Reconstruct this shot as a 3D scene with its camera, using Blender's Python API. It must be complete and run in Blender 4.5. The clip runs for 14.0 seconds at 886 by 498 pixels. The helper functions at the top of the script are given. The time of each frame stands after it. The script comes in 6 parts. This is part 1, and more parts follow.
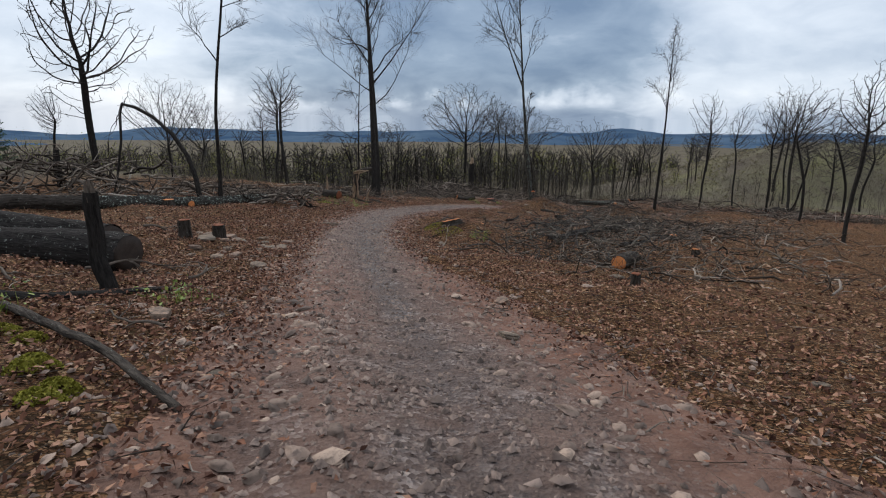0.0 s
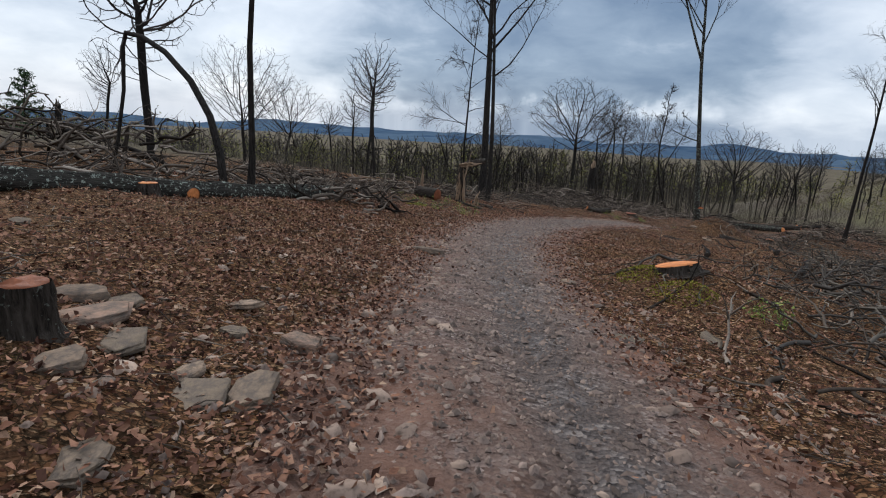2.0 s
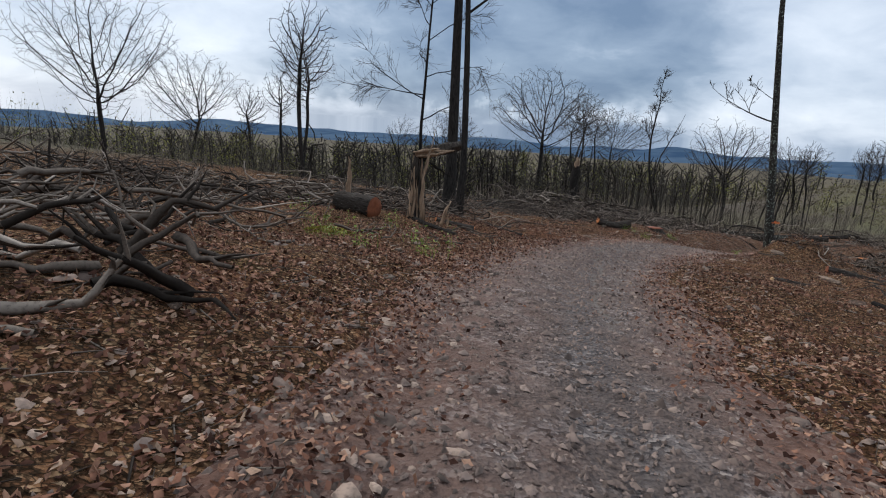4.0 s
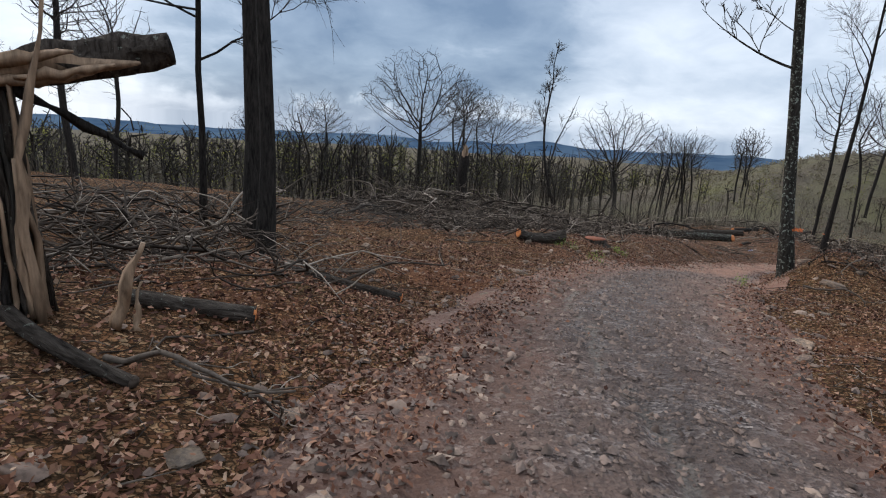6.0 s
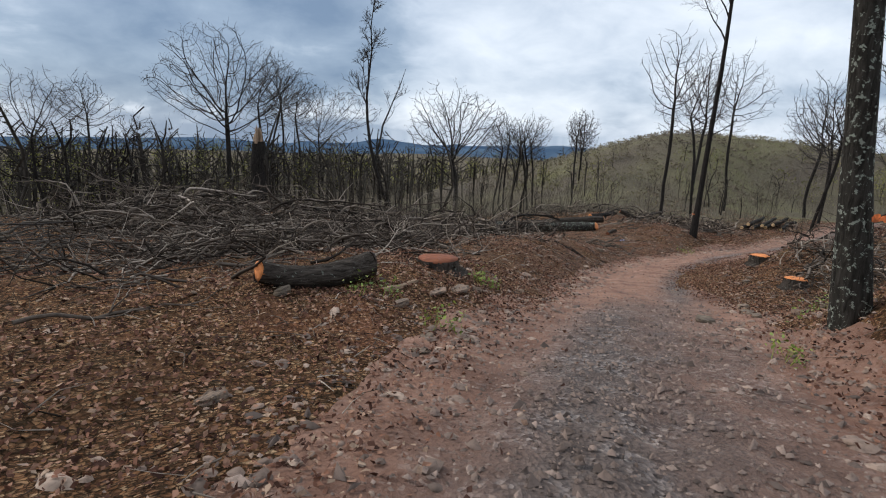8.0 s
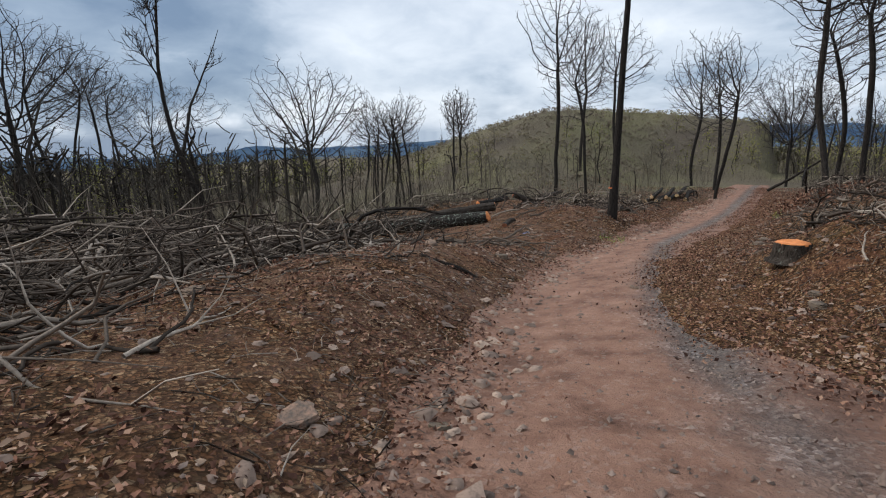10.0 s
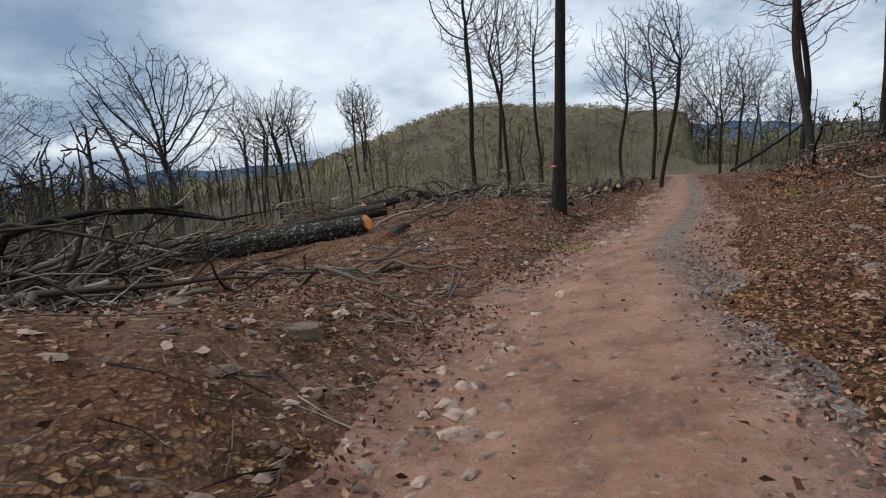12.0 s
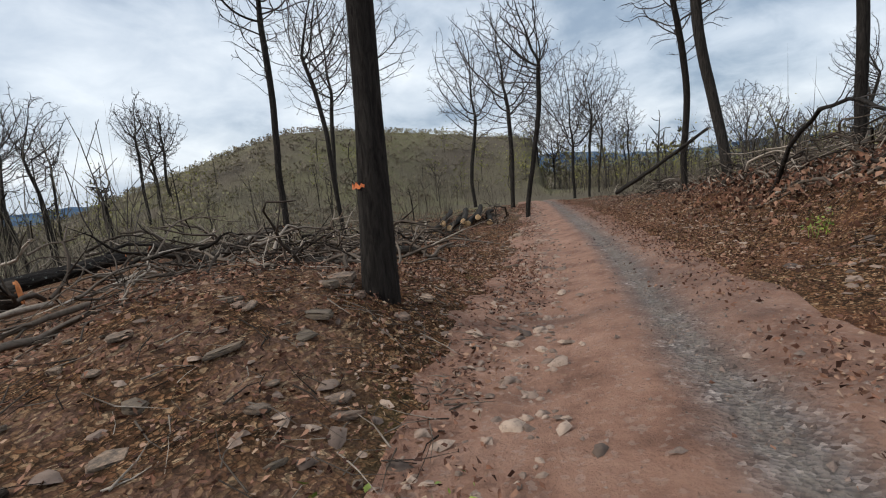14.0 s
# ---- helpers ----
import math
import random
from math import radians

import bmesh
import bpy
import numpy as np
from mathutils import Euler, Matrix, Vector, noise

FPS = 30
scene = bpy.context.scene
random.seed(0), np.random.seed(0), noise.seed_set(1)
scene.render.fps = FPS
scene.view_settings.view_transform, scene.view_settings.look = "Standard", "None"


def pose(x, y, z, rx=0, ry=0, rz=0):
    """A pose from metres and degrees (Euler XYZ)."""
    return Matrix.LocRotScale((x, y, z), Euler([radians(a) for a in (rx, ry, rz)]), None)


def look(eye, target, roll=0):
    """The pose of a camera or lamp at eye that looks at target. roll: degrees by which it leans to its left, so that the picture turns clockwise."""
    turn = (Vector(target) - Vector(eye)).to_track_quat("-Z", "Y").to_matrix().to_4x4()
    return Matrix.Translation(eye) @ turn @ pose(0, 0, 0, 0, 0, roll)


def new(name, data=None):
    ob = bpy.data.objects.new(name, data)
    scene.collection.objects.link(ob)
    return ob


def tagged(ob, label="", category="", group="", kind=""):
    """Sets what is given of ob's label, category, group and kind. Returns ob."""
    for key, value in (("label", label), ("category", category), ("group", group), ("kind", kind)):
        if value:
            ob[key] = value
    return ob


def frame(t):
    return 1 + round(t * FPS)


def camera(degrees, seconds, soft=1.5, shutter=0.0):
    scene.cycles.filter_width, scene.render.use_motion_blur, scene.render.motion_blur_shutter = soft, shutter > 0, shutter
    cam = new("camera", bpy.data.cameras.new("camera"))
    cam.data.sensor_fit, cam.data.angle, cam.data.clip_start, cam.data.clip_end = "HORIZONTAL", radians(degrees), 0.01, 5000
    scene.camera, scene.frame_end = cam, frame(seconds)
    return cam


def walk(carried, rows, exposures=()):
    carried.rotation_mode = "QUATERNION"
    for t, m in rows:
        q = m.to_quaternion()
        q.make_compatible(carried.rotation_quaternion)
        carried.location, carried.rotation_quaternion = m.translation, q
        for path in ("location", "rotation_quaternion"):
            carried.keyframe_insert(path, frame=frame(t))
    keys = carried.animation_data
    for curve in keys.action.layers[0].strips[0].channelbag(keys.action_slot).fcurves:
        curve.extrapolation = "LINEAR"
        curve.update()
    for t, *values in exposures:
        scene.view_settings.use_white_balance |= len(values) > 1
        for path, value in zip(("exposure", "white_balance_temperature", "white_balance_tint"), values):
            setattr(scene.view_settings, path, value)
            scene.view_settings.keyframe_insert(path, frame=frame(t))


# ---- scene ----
PATH = [
    (0.0, -0.000, 0.001, 1.750, 76.33, -0.50, 0.02),
    (0.5, -0.709, 3.356, 1.220, 76.42, -1.51, 3.04),
    (1.0, -1.490, 6.542, 0.621, 75.77, -2.72, 5.75),
    (1.5, -2.086, 9.472, 0.263, 76.02, -3.01, 8.32),
    (2.0, -2.869, 12.205, 0.020, 76.37, -3.14, 9.79),
    (2.2, -3.182, 13.347, -0.152, 76.59, -3.09, 10.02),
    (4.3, -4.747, 27.707, -1.763, 76.87, -3.44, 3.08),
    (4.5, -4.733, 28.960, -1.923, 76.83, -3.23, 1.67),
    (5.0, -4.607, 31.983, -2.130, 77.26, -2.87, -1.36),
    (5.5, -4.273, 34.871, -2.424, 77.69, -2.77, -3.92),
    (6.0, -3.830, 37.477, -2.710, 77.25, -3.51, -7.77),
    (6.5, -2.825, 40.460, -3.196, 76.78, -4.64, -12.65),
    (7.0, -1.707, 43.061, -3.570, 77.11, -5.08, -16.93),
    (7.5, -0.576, 45.354, -3.876, 77.52, -4.20, -20.63),
    (8.0, 0.736, 47.460, -4.117, 77.90, -1.86, -24.48),
    (8.5, 2.087, 49.753, -4.449, 78.09, -0.17, -28.45),
    (9.0, 3.508, 51.788, -4.779, 78.07, 1.07, -32.38),
    (9.2, 4.180, 52.620, -4.950, 77.95, 1.38, -33.38),
    (10.25, 8.290, 56.169, -5.922, 77.77, 1.89, -38.06),
    (11.3, 12.276, 59.645, -7.118, 78.01, 2.35, -42.61),
    (11.5, 12.883, 60.186, -7.190, 78.13, 2.89, -43.32),
    (12.0, 14.412, 61.479, -7.377, 78.60, 4.39, -45.25),
    (12.5, 16.299, 62.814, -7.552, 79.79, 5.43, -48.53),
    (13.0, 18.277, 64.111, -7.789, 80.34, 5.78, -52.01),
    (13.5, 20.393, 65.297, -7.922, 80.60, 5.61, -56.09),
    (14.0, 22.791, 66.397, -8.143, 80.64, 5.34, -60.81),

]
cam = camera(78.78, 14.0, soft=1.1)
walk(cam, [(t, pose(*p)) for t, *p in PATH], [(0.0, 0.44, 6100, 10), (2.2, 0.44, 6100, 10), (5.0, 0.44, 5950, 10), (6.5, 0.6, 6100, 10), (9.2, 0.55, 6200, 10), (14.0, 0.58, 6350, 9)])

# ---------------------------------------------------------------- light
SUN_DIR = Vector((-0.52, 0.62, 0.59)).normalized()


def node(tree, kind, **sockets):
    n = tree.nodes.new(kind)
    for key, value in sockets.items():
        key = key.replace("_", " ")
        if hasattr(value, "is_output"):
            tree.links.new(value, n.inputs[key])
        else:
            n.inputs[key].default_value = value
    return n


def calc(tree, op, a, b=None, c=None, clamp=False):
    n = tree.nodes.new("ShaderNodeMath")
    n.operation, n.use_clamp = op, clamp
    for i, v in enumerate((a, b, c)):
        if v is None:
            continue
        if hasattr(v, "is_output"):
            tree.links.new(v, n.inputs[i])
        else:
            n.inputs[i].default_value = v
    return n.outputs[0]


def ramp(tree, fac, stops, mode="LINEAR"):
    n = tree.nodes.new("ShaderNodeValToRGB")
    n.color_ramp.interpolation = mode
    tree.links.new(fac, n.inputs[0])
    e = n.color_ramp.elements
    while len(e) < len(stops):
        e.new(0.5)
    for k, (p, c) in enumerate(stops):
        e[k].position = p
        e[k].color = (*c, 1) if len(c) == 3 else c
    return n.outputs[0]


def blend(tree, fac, a, b, mode="MIX"):
    n = tree.nodes.new("ShaderNodeMix")
    n.data_type, n.blend_type = "RGBA", mode
    for i, v in ((0, fac), (6, a), (7, b)):
        if hasattr(v, "is_output"):
            tree.links.new(v, n.inputs[i])
        elif isinstance(v, (tuple, list)):
            n.inputs[i].default_value = (*v, 1)
        else:
            n.inputs[i].default_value = v
    return n.outputs[2]


def span(tree, v, lo, hi):
    n = tree.nodes.new("ShaderNodeMapRange")
    n.interpolation_type = "SMOOTHSTEP"
    tree.links.new(v, n.inputs[0])
    n.inputs[1].default_value, n.inputs[2].default_value = lo, hi
    return n.outputs[0]


def make_world():
    w = bpy.data.worlds.new("world")
    scene.world = w
    w.use_nodes = True
    t = w.node_tree
    t.nodes.clear()
    out = t.nodes.new("ShaderNodeOutputWorld")
    co = t.nodes.new("ShaderNodeTexCoord").outputs["Generated"]
    sep = node(t, "ShaderNodeSeparateXYZ", Vector=co)
    z = sep.outputs[2]
    den = calc(t, "ADD", calc(t, "MAXIMUM", z, 0.0), 0.34)
    flat = node(t, "ShaderNodeCombineXYZ", X=calc(t, "DIVIDE", sep.outputs[0], den), Y=calc(t, "DIVIDE", sep.outputs[1], den), Z=0.0).outputs[0]
    big = node(t, "ShaderNodeTexNoise", Vector=flat, Scale=1.35, Detail=8.0, Roughness=0.5, Distortion=0.25).outputs[0]
    fine = node(t, "ShaderNodeTexNoise", Vector=flat, Scale=4.2, Detail=8.0, Roughness=0.58, Distortion=0.4).outputs[0]
    body = calc(t, "ADD", calc(t, "MULTIPLY", big, 0.68), calc(t, "MULTIPLY", fine, 0.32))

    def toward(v, lo, hi):
        n = t.nodes.new("ShaderNodeVectorMath")
        n.operation = "DOT_PRODUCT"
        t.links.new(co, n.inputs[0])
        n.inputs[1].default_value = Vector(v).normalized()
        return span(t, n.outputs["Value"], lo, hi)

    lit = toward((-0.62, 0.66, 0.42), 0.72, 0.99)        # thin cloud before the hidden sun
    heavy = toward((-0.02, 0.98, 0.20), 0.87, 0.995)      # rain cloud over the valley
    side = toward((0.79, 0.61, 0.35), 0.72, 1.0)
    dull = toward((1.0, -0.05, 0.3), 0.70, 0.98)
    v = calc(t, "ADD", calc(t, "ADD", body, 0.04), calc(t, "MULTIPLY", lit, 0.10))
    v = calc(t, "ADD", v, calc(t, "MULTIPLY", heavy, -0.19))
    v = calc(t, "ADD", v, calc(t, "ADD", calc(t, "MULTIPLY", side, 0.05), calc(t, "MULTIPLY", dull, -0.07)))
    # broken bright strip above the far ridges
    strip = calc(t, "MULTIPLY", span(t, z, 0.005, 0.03), calc(t, "SUBTRACT", 1.0, span(t, z, 0.035, 0.075)))
    gaps = span(t, node(t, "ShaderNodeTexNoise", Vector=co, Scale=9.0, Detail=5.0).outputs[0], 0.42, 0.62)
    v = calc(t, "ADD", v, calc(t, "MULTIPLY", calc(t, "MULTIPLY", strip, gaps), calc(t, "ADD", calc(t, "MULTIPLY", heavy, 0.26), 0.06)))
    col = ramp(t, v, [(0.28, (0.15, 0.21, 0.30)), (0.42, (0.26, 0.325, 0.41)), (0.53, (0.46, 0.515, 0.585)), (0.66, (0.63, 0.67, 0.715)), (0.85, (0.86, 0.87, 0.865))])
    sky = t.nodes.new("ShaderNodeTexSky")
    sky.sky_type, sky.sun_disc = "NISHITA", False
    sky.sun_elevation, sky.sun_rotation = math.asin(SUN_DIR.z), math.atan2(SUN_DIR.x, SUN_DIR.y)
    a = node(t, "ShaderNodeBackground", Color=sky.outputs[0], Strength=0.1)
    # an overcast sky is brightest overhead
    b = node(t, "ShaderNodeBackground", Color=col, Strength=calc(t, "ADD", 0.93, calc(t, "MULTIPLY", span(t, z, 0.36, 0.85), 0.75)))
    m = t.nodes.new("ShaderNodeMixShader")
    m.inputs[0].default_value = 0.93
    t.links.new(a.outputs[0], m.inputs[1])
    t.links.new(b.outputs[0], m.inputs[2])
    t.links.new(m.outputs[0], out.inputs[0])


make_world()
sun = new("sun", bpy.data.lights.new("sun", "SUN"))
sun.data.energy, sun.data.angle, sun.data.color = 1.5, radians(10), (1.0, 0.96, 0.9)
sun.matrix_world = look(SUN_DIR * 50, (0, 0, 0))

# ---------------------------------------------------------------- materials


def shader(name, rough=0.9, gloss=0.3):
    m = bpy.data.materials.new(name)
    m.use_nodes = True
    t = m.node_tree
    b = t.nodes["Principled BSDF"]
    b.inputs["Roughness"].default_value = rough
    b.inputs["Specular IOR Level"].default_value = gloss
    return m, t, b


def bump(t, b, height, strength, distance=0.02):
    n = node(t, "ShaderNodeBump", Height=height, Strength=strength, Distance=distance)
    t.links.new(n.outputs[0], b.inputs["Normal"])


def place(t, scale=(1, 1, 1), world=False):
    if world:
        v = t.nodes.new("ShaderNodeNewGeometry").outputs["Position"]
    else:
        v = t.nodes.new("ShaderNodeTexCoord").outputs["Object"]
    n = node(t, "ShaderNodeMapping", Vector=v)
    n.inputs["Scale"].default_value = scale
    return n.outputs[0]


def grain(t, v, scale, detail=5.0, rough=0.6, dist=0.0):
    return node(t, "ShaderNodeTexNoise", Vector=v, Scale=scale, Detail=detail, Roughness=rough, Distortion=dist).outputs[0]


def litter_material():
    m, t, b = shader("leaf_litter", 0.95, 0.04)
    v = place(t, world=True)
    shake = node(t, "ShaderNodeTexNoise", Vector=v, Scale=9.0, Detail=4.0).outputs["Color"]
    bent = node(t, "ShaderNodeVectorMath")
    bent.operation = "MULTIPLY_ADD"
    t.links.new(shake, bent.inputs[0])
    bent.inputs[1].default_value = (0.11, 0.11, 0.11)
    t.links.new(v, bent.inputs[2])
    cells = node(t, "ShaderNodeTexVoronoi", Vector=bent.outputs[0], Scale=19.0)
    pick = node(t, "ShaderNodeSeparateColor", Color=cells.outputs["Color"]).outputs[0]
    leaf = ramp(t, pick, [(0.0, (0.012, 0.007, 0.004)), (0.25, (0.072, 0.034, 0.018)), (0.55, (0.185, 0.092, 0.045)), (0.85, (0.29, 0.172, 0.088)), (1.0, (0.44, 0.32, 0.19))])
    soil = ramp(t, grain(t, v, 5.0, 8), [(0.3, (0.018, 0.010, 0.006)), (0.7, (0.125, 0.060, 0.032))])
    far = grain(t, v, 0.35, 4)
    slim = node(t, "ShaderNodeMapping", Vector=bent.outputs[0])
    slim.inputs["Scale"].default_value = (15, 41, 20)
    slim.inputs["Rotation"].default_value = (0, 0, 0.7)
    bits = node(t, "ShaderNodeTexVoronoi", Vector=slim.outputs[0], Scale=1.0)
    pick2 = node(t, "ShaderNodeSeparateColor", Color=bits.outputs["Color"]).outputs[1]
    chips = ramp(t, pick2, [(0.0, (0.010, 0.006, 0.004)), (0.35, (0.065, 0.032, 0.018)), (0.65, (0.17, 0.088, 0.046)), (0.88, (0.29, 0.178, 0.098)), (1.0, (0.46, 0.34, 0.21))])
    leaf = blend(t, span(t, grain(t, v, 2.4, 4), 0.44, 0.56), leaf, chips)
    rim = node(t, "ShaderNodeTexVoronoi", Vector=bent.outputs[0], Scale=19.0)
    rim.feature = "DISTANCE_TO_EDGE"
    # shade between leaves, painted near-black along the cell edges
    gap_shade = calc(t, "SUBTRACT", 1.0, span(t, rim.outputs["Distance"], 0.02, 0.16))
    leaf = blend(t, calc(t, "MULTIPLY", gap_shade, 0.85), leaf, (0.006, 0.004, 0.003))
    col = blend(t, span(t, grain(t, v, 1.6, 5), 0.54, 0.74), leaf, soil)
    green = calc(t, "MULTIPLY", span(t, grain(t, v, 0.55, 5), 0.6, 0.74), 0.35)
    col = blend(t, green, col, (0.075, 0.075, 0.024))
    col = blend(t, calc(t, "MULTIPLY", far, 0.3), col, (0.125, 0.095, 0.050))
    # bare clay where the machines turned
    clay = calc(t, "MULTIPLY", span(t, grain(t, v, 0.28, 6), 0.58, 0.70), 0.4)
    col = blend(t, clay, col, ramp(t, grain(t, v, 3.0, 8), [(0.3, (0.12, 0.052, 0.030)), (0.7, (0.30, 0.145, 0.086))]))
    col = blend(t, 1.0, col, (1.16, 1.02, 0.95), "MULTIPLY")
    # redder earth on the bench past the bend
    spot = node(t, "ShaderNodeSeparateXYZ", Vector=v)
    east = calc(t, "MULTIPLY", calc(t, "MULTIPLY", span(t, spot.outputs[1], 36.0, 54.0), span(t, spot.outputs[0], -9.0, 0.0)), 0.75)
    col = blend(t, east, col, blend(t, 1.0, col, (1.04, 1.06, 1.08), "MULTIPLY"))
    bare = calc(t, "MULTIPLY", calc(t, "MULTIPLY", span(t, spot.outputs[0], 2.0, 14.0), span(t, spot.outputs[1], 50.0, 60.0)), span(t, grain(t, v, 1.1, 7), 0.36, 0.58))
    across = calc(t, "SUBTRACT", calc(t, "MULTIPLY", calc(t, "SUBTRACT", spot.outputs[0], 16.3), 0.57), calc(t, "MULTIPLY", calc(t, "SUBTRACT", spot.outputs[1], 62.8), 0.82))
    bare = calc(t, "MULTIPLY", bare, calc(t, "MULTIPLY", span(t, across, -11.0, -6.0), calc(t, "SUBTRACT", 1.0, span(t, across, -0.4, 0.8))))
    earth = ramp(t, grain(t, v, 2.6, 9, 0.7), [(0.3, (0.080, 0.044, 0.032)), (0.52, (0.19, 0.105, 0.073)), (0.72, (0.30, 0.18, 0.125))])
    col = blend(t, calc(t, "MULTIPLY", bare, 0.85), col, blend(t, calc(t, "MULTIPLY", span(t, pick2, 0.35, 0.55), 0.6), earth, chips))
    # flatter olive-brown for the floor of the open wood below
    east_, north_ = spot.outputs[0], spot.outputs[1]
    outer = calc(t, "MAXIMUM", span(t, calc(t, "ADD", north_, calc(t, "MULTIPLY", east_, 0.2)), 88.0, 104.0), span(t, calc(t, "SUBTRACT", 0.0, east_), 26.0, 42.0))
    outer = calc(t, "MAXIMUM", outer, span(t, calc(t, "SUBTRACT", east_, calc(t, "MULTIPLY", north_, 0.35)), 26.0, 40.0))
    pale = ramp(t, grain(t, v, 0.05, 6), [(0.35, (0.075, 0.061, 0.044)), (0.65, (0.14, 0.117, 0.075))])
    col = blend(t, calc(t, "MULTIPLY", outer, 0.92), col, pale)
    # round hill: crown colour painted on the ground, lightening dark gaps between trees
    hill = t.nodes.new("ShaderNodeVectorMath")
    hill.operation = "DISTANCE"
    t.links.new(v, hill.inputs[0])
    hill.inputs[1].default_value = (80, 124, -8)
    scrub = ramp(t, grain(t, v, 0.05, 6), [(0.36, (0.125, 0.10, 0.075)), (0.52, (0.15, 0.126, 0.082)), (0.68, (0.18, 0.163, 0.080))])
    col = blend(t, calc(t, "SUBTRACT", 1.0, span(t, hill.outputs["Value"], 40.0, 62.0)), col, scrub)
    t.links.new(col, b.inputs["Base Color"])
    bump(t, b, calc(t, "ADD", cells.outputs["Distance"], grain(t, v, 22, 6)), 1.0, 0.07)
    return m


def road_material():
    m, t, b = shader("gravel_track", 0.8, 0.12)
    v = place(t, world=True)
    soil = node(t, "ShaderNodeAttribute")
    soil.attribute_name = "soil"
    wet = node(t, "ShaderNodeAttribute")
    wet.attribute_name = "wet"
    cells = node(t, "ShaderNodeTexVoronoi", Vector=v, Scale=23.0)
    pick = node(t, "ShaderNodeSeparateColor", Color=cells.outputs["Color"]).outputs[0]
    stone = ramp(t, pick, [(0.0, (0.040, 0.033, 0.030)), (0.35, (0.135, 0.108, 0.098)), (0.8, (0.26, 0.212, 0.19)), (1.0, (0.44, 0.36, 0.31))])
    dirt = ramp(t, grain(t, v, 4.0, 8), [(0.3, (0.080, 0.059, 0.050)), (0.7, (0.19, 0.138, 0.115))])
    gravel = blend(t, span(t, grain(t, v, 2.2, 5), 0.35, 0.6), stone, dirt)
    red = ramp(t, grain(t, v, 1.7, 9, 0.65), [(0.28, (0.11, 0.055, 0.037)), (0.5, (0.235, 0.125, 0.085)), (0.75, (0.33, 0.19, 0.135))])
    red = blend(t, calc(t, "MULTIPLY", span(t, pick, 0.8, 0.95), 0.18), red, stone)
    # darker loam on the upper stretch, red clay past the bend
    north = node(t, "ShaderNodeSeparateXYZ", Vector=v).outputs[1]
    red = blend(t, calc(t, "SUBTRACT", 1.0, span(t, north, 44.0, 57.0)), red, blend(t, 1.0, red, (0.72, 0.70, 0.70), "MULTIPLY"))
    k = calc(t, "ADD", soil.outputs["Fac"], calc(t, "MULTIPLY", calc(t, "SUBTRACT", grain(t, v, 0.9, 5), 0.5), 1.1), clamp=True)
    col = blend(t, k, gravel, red)
    col = blend(t, 1.0, col, (1.08, 1.08, 1.05), "MULTIPLY")
    gully = node(t, "ShaderNodeAttribute")
    gully.attribute_name = "gully"
    col = blend(t, span(t, calc(t, "ADD", gully.outputs["Fac"], calc(t, "MULTIPLY", calc(t, "SUBTRACT", grain(t, v, 5.0, 5), 0.5), 0.9)), 0.45, 0.95), col,
                ramp(t, grain(t, v, 14, 5), [(0.35, (0.125, 0.10, 0.082)), (0.65, (0.28, 0.232, 0.19))]))
    damp = calc(t, "ADD", wet.outputs["Fac"], calc(t, "MULTIPLY", calc(t, "SUBTRACT", grain(t, v, 1.3, 6), 0.5), 1.2), clamp=True)
    col = blend(t, calc(t, "MULTIPLY", damp, 0.5), col, (0.060, 0.046, 0.040))
    t.links.new(col, b.inputs["Base Color"])
    t.links.new(calc(t, "SUBTRACT", 0.82, calc(t, "MULTIPLY", span(t, damp, 0.3, 0.8), 0.28)), b.inputs["Roughness"])
    rough = calc(t, "MULTIPLY", cells.outputs["Distance"], calc(t, "MULTIPLY", calc(t, "SUBTRACT", 1.15, k), 0.8))
    bump(t, b, calc(t, "ADD", rough, calc(t, "ADD", calc(t, "MULTIPLY", grain(t, v, 5, 8, 0.7), 1.4), calc(t, "MULTIPLY", grain(t, v, 38, 4), 0.4))), 1.0, 0.06)
    return m


def bark_material(name, dark, light, lichen=0.0, scale=1.0):
    m, t, b = shader(name, 0.95, 0.05)
    v = place(t, (9 * scale, 9 * scale, 1.6 * scale))
    ridges = grain(t, v, 2.2, 6, 0.65, 0.6)
    col = ramp(t, ridges, [(0.3, dark), (0.68, light)])
    w = place(t)
    if lichen:
        spots = span(t, grain(t, w, 12.0, 5, 0.7), 0.66 - 0.10 * lichen, 0.685 - 0.10 * lichen)
        col = blend(t, calc(t, "MULTIPLY", spots, min(1, lichen)), col, (0.36, 0.38, 0.31))
    tone = t.nodes.new("ShaderNodeObjectInfo").outputs["Random"]
    col = blend(t, calc(t, "MULTIPLY", tone, 0.35), col, tuple(c * 0.5 for c in dark))
    t.links.new(col, b.inputs["Base Color"])
    bump(t, b, ridges, 1.0, 0.06)
    return m


def wood_material(name, a, c, rings=True, rough=0.75):
    m, t, b = shader(name, rough, 0.25)
    v = place(t)
    if rings:
        d = node(t, "ShaderNodeTexWave", Vector=v, Scale=9.0, Distortion=2.5, Detail=4.0)
        d.wave_type, d.rings_direction = "RINGS", "Z"
        k = calc(t, "ADD", calc(t, "MULTIPLY", d.outputs["Fac"], 0.06), calc(t, "MULTIPLY", grain(t, v, 6, 8, 0.7), 0.95))
    else:
        k = grain(t, place(t, (8, 8, 1.2)), 2.5, 6)
    t.links.new(ramp(t, k, [(0.25, a), (0.75, c)]), b.inputs["Base Color"])
    bump(t, b, grain(t, v, 40, 5), 0.5, 0.01)
    return m


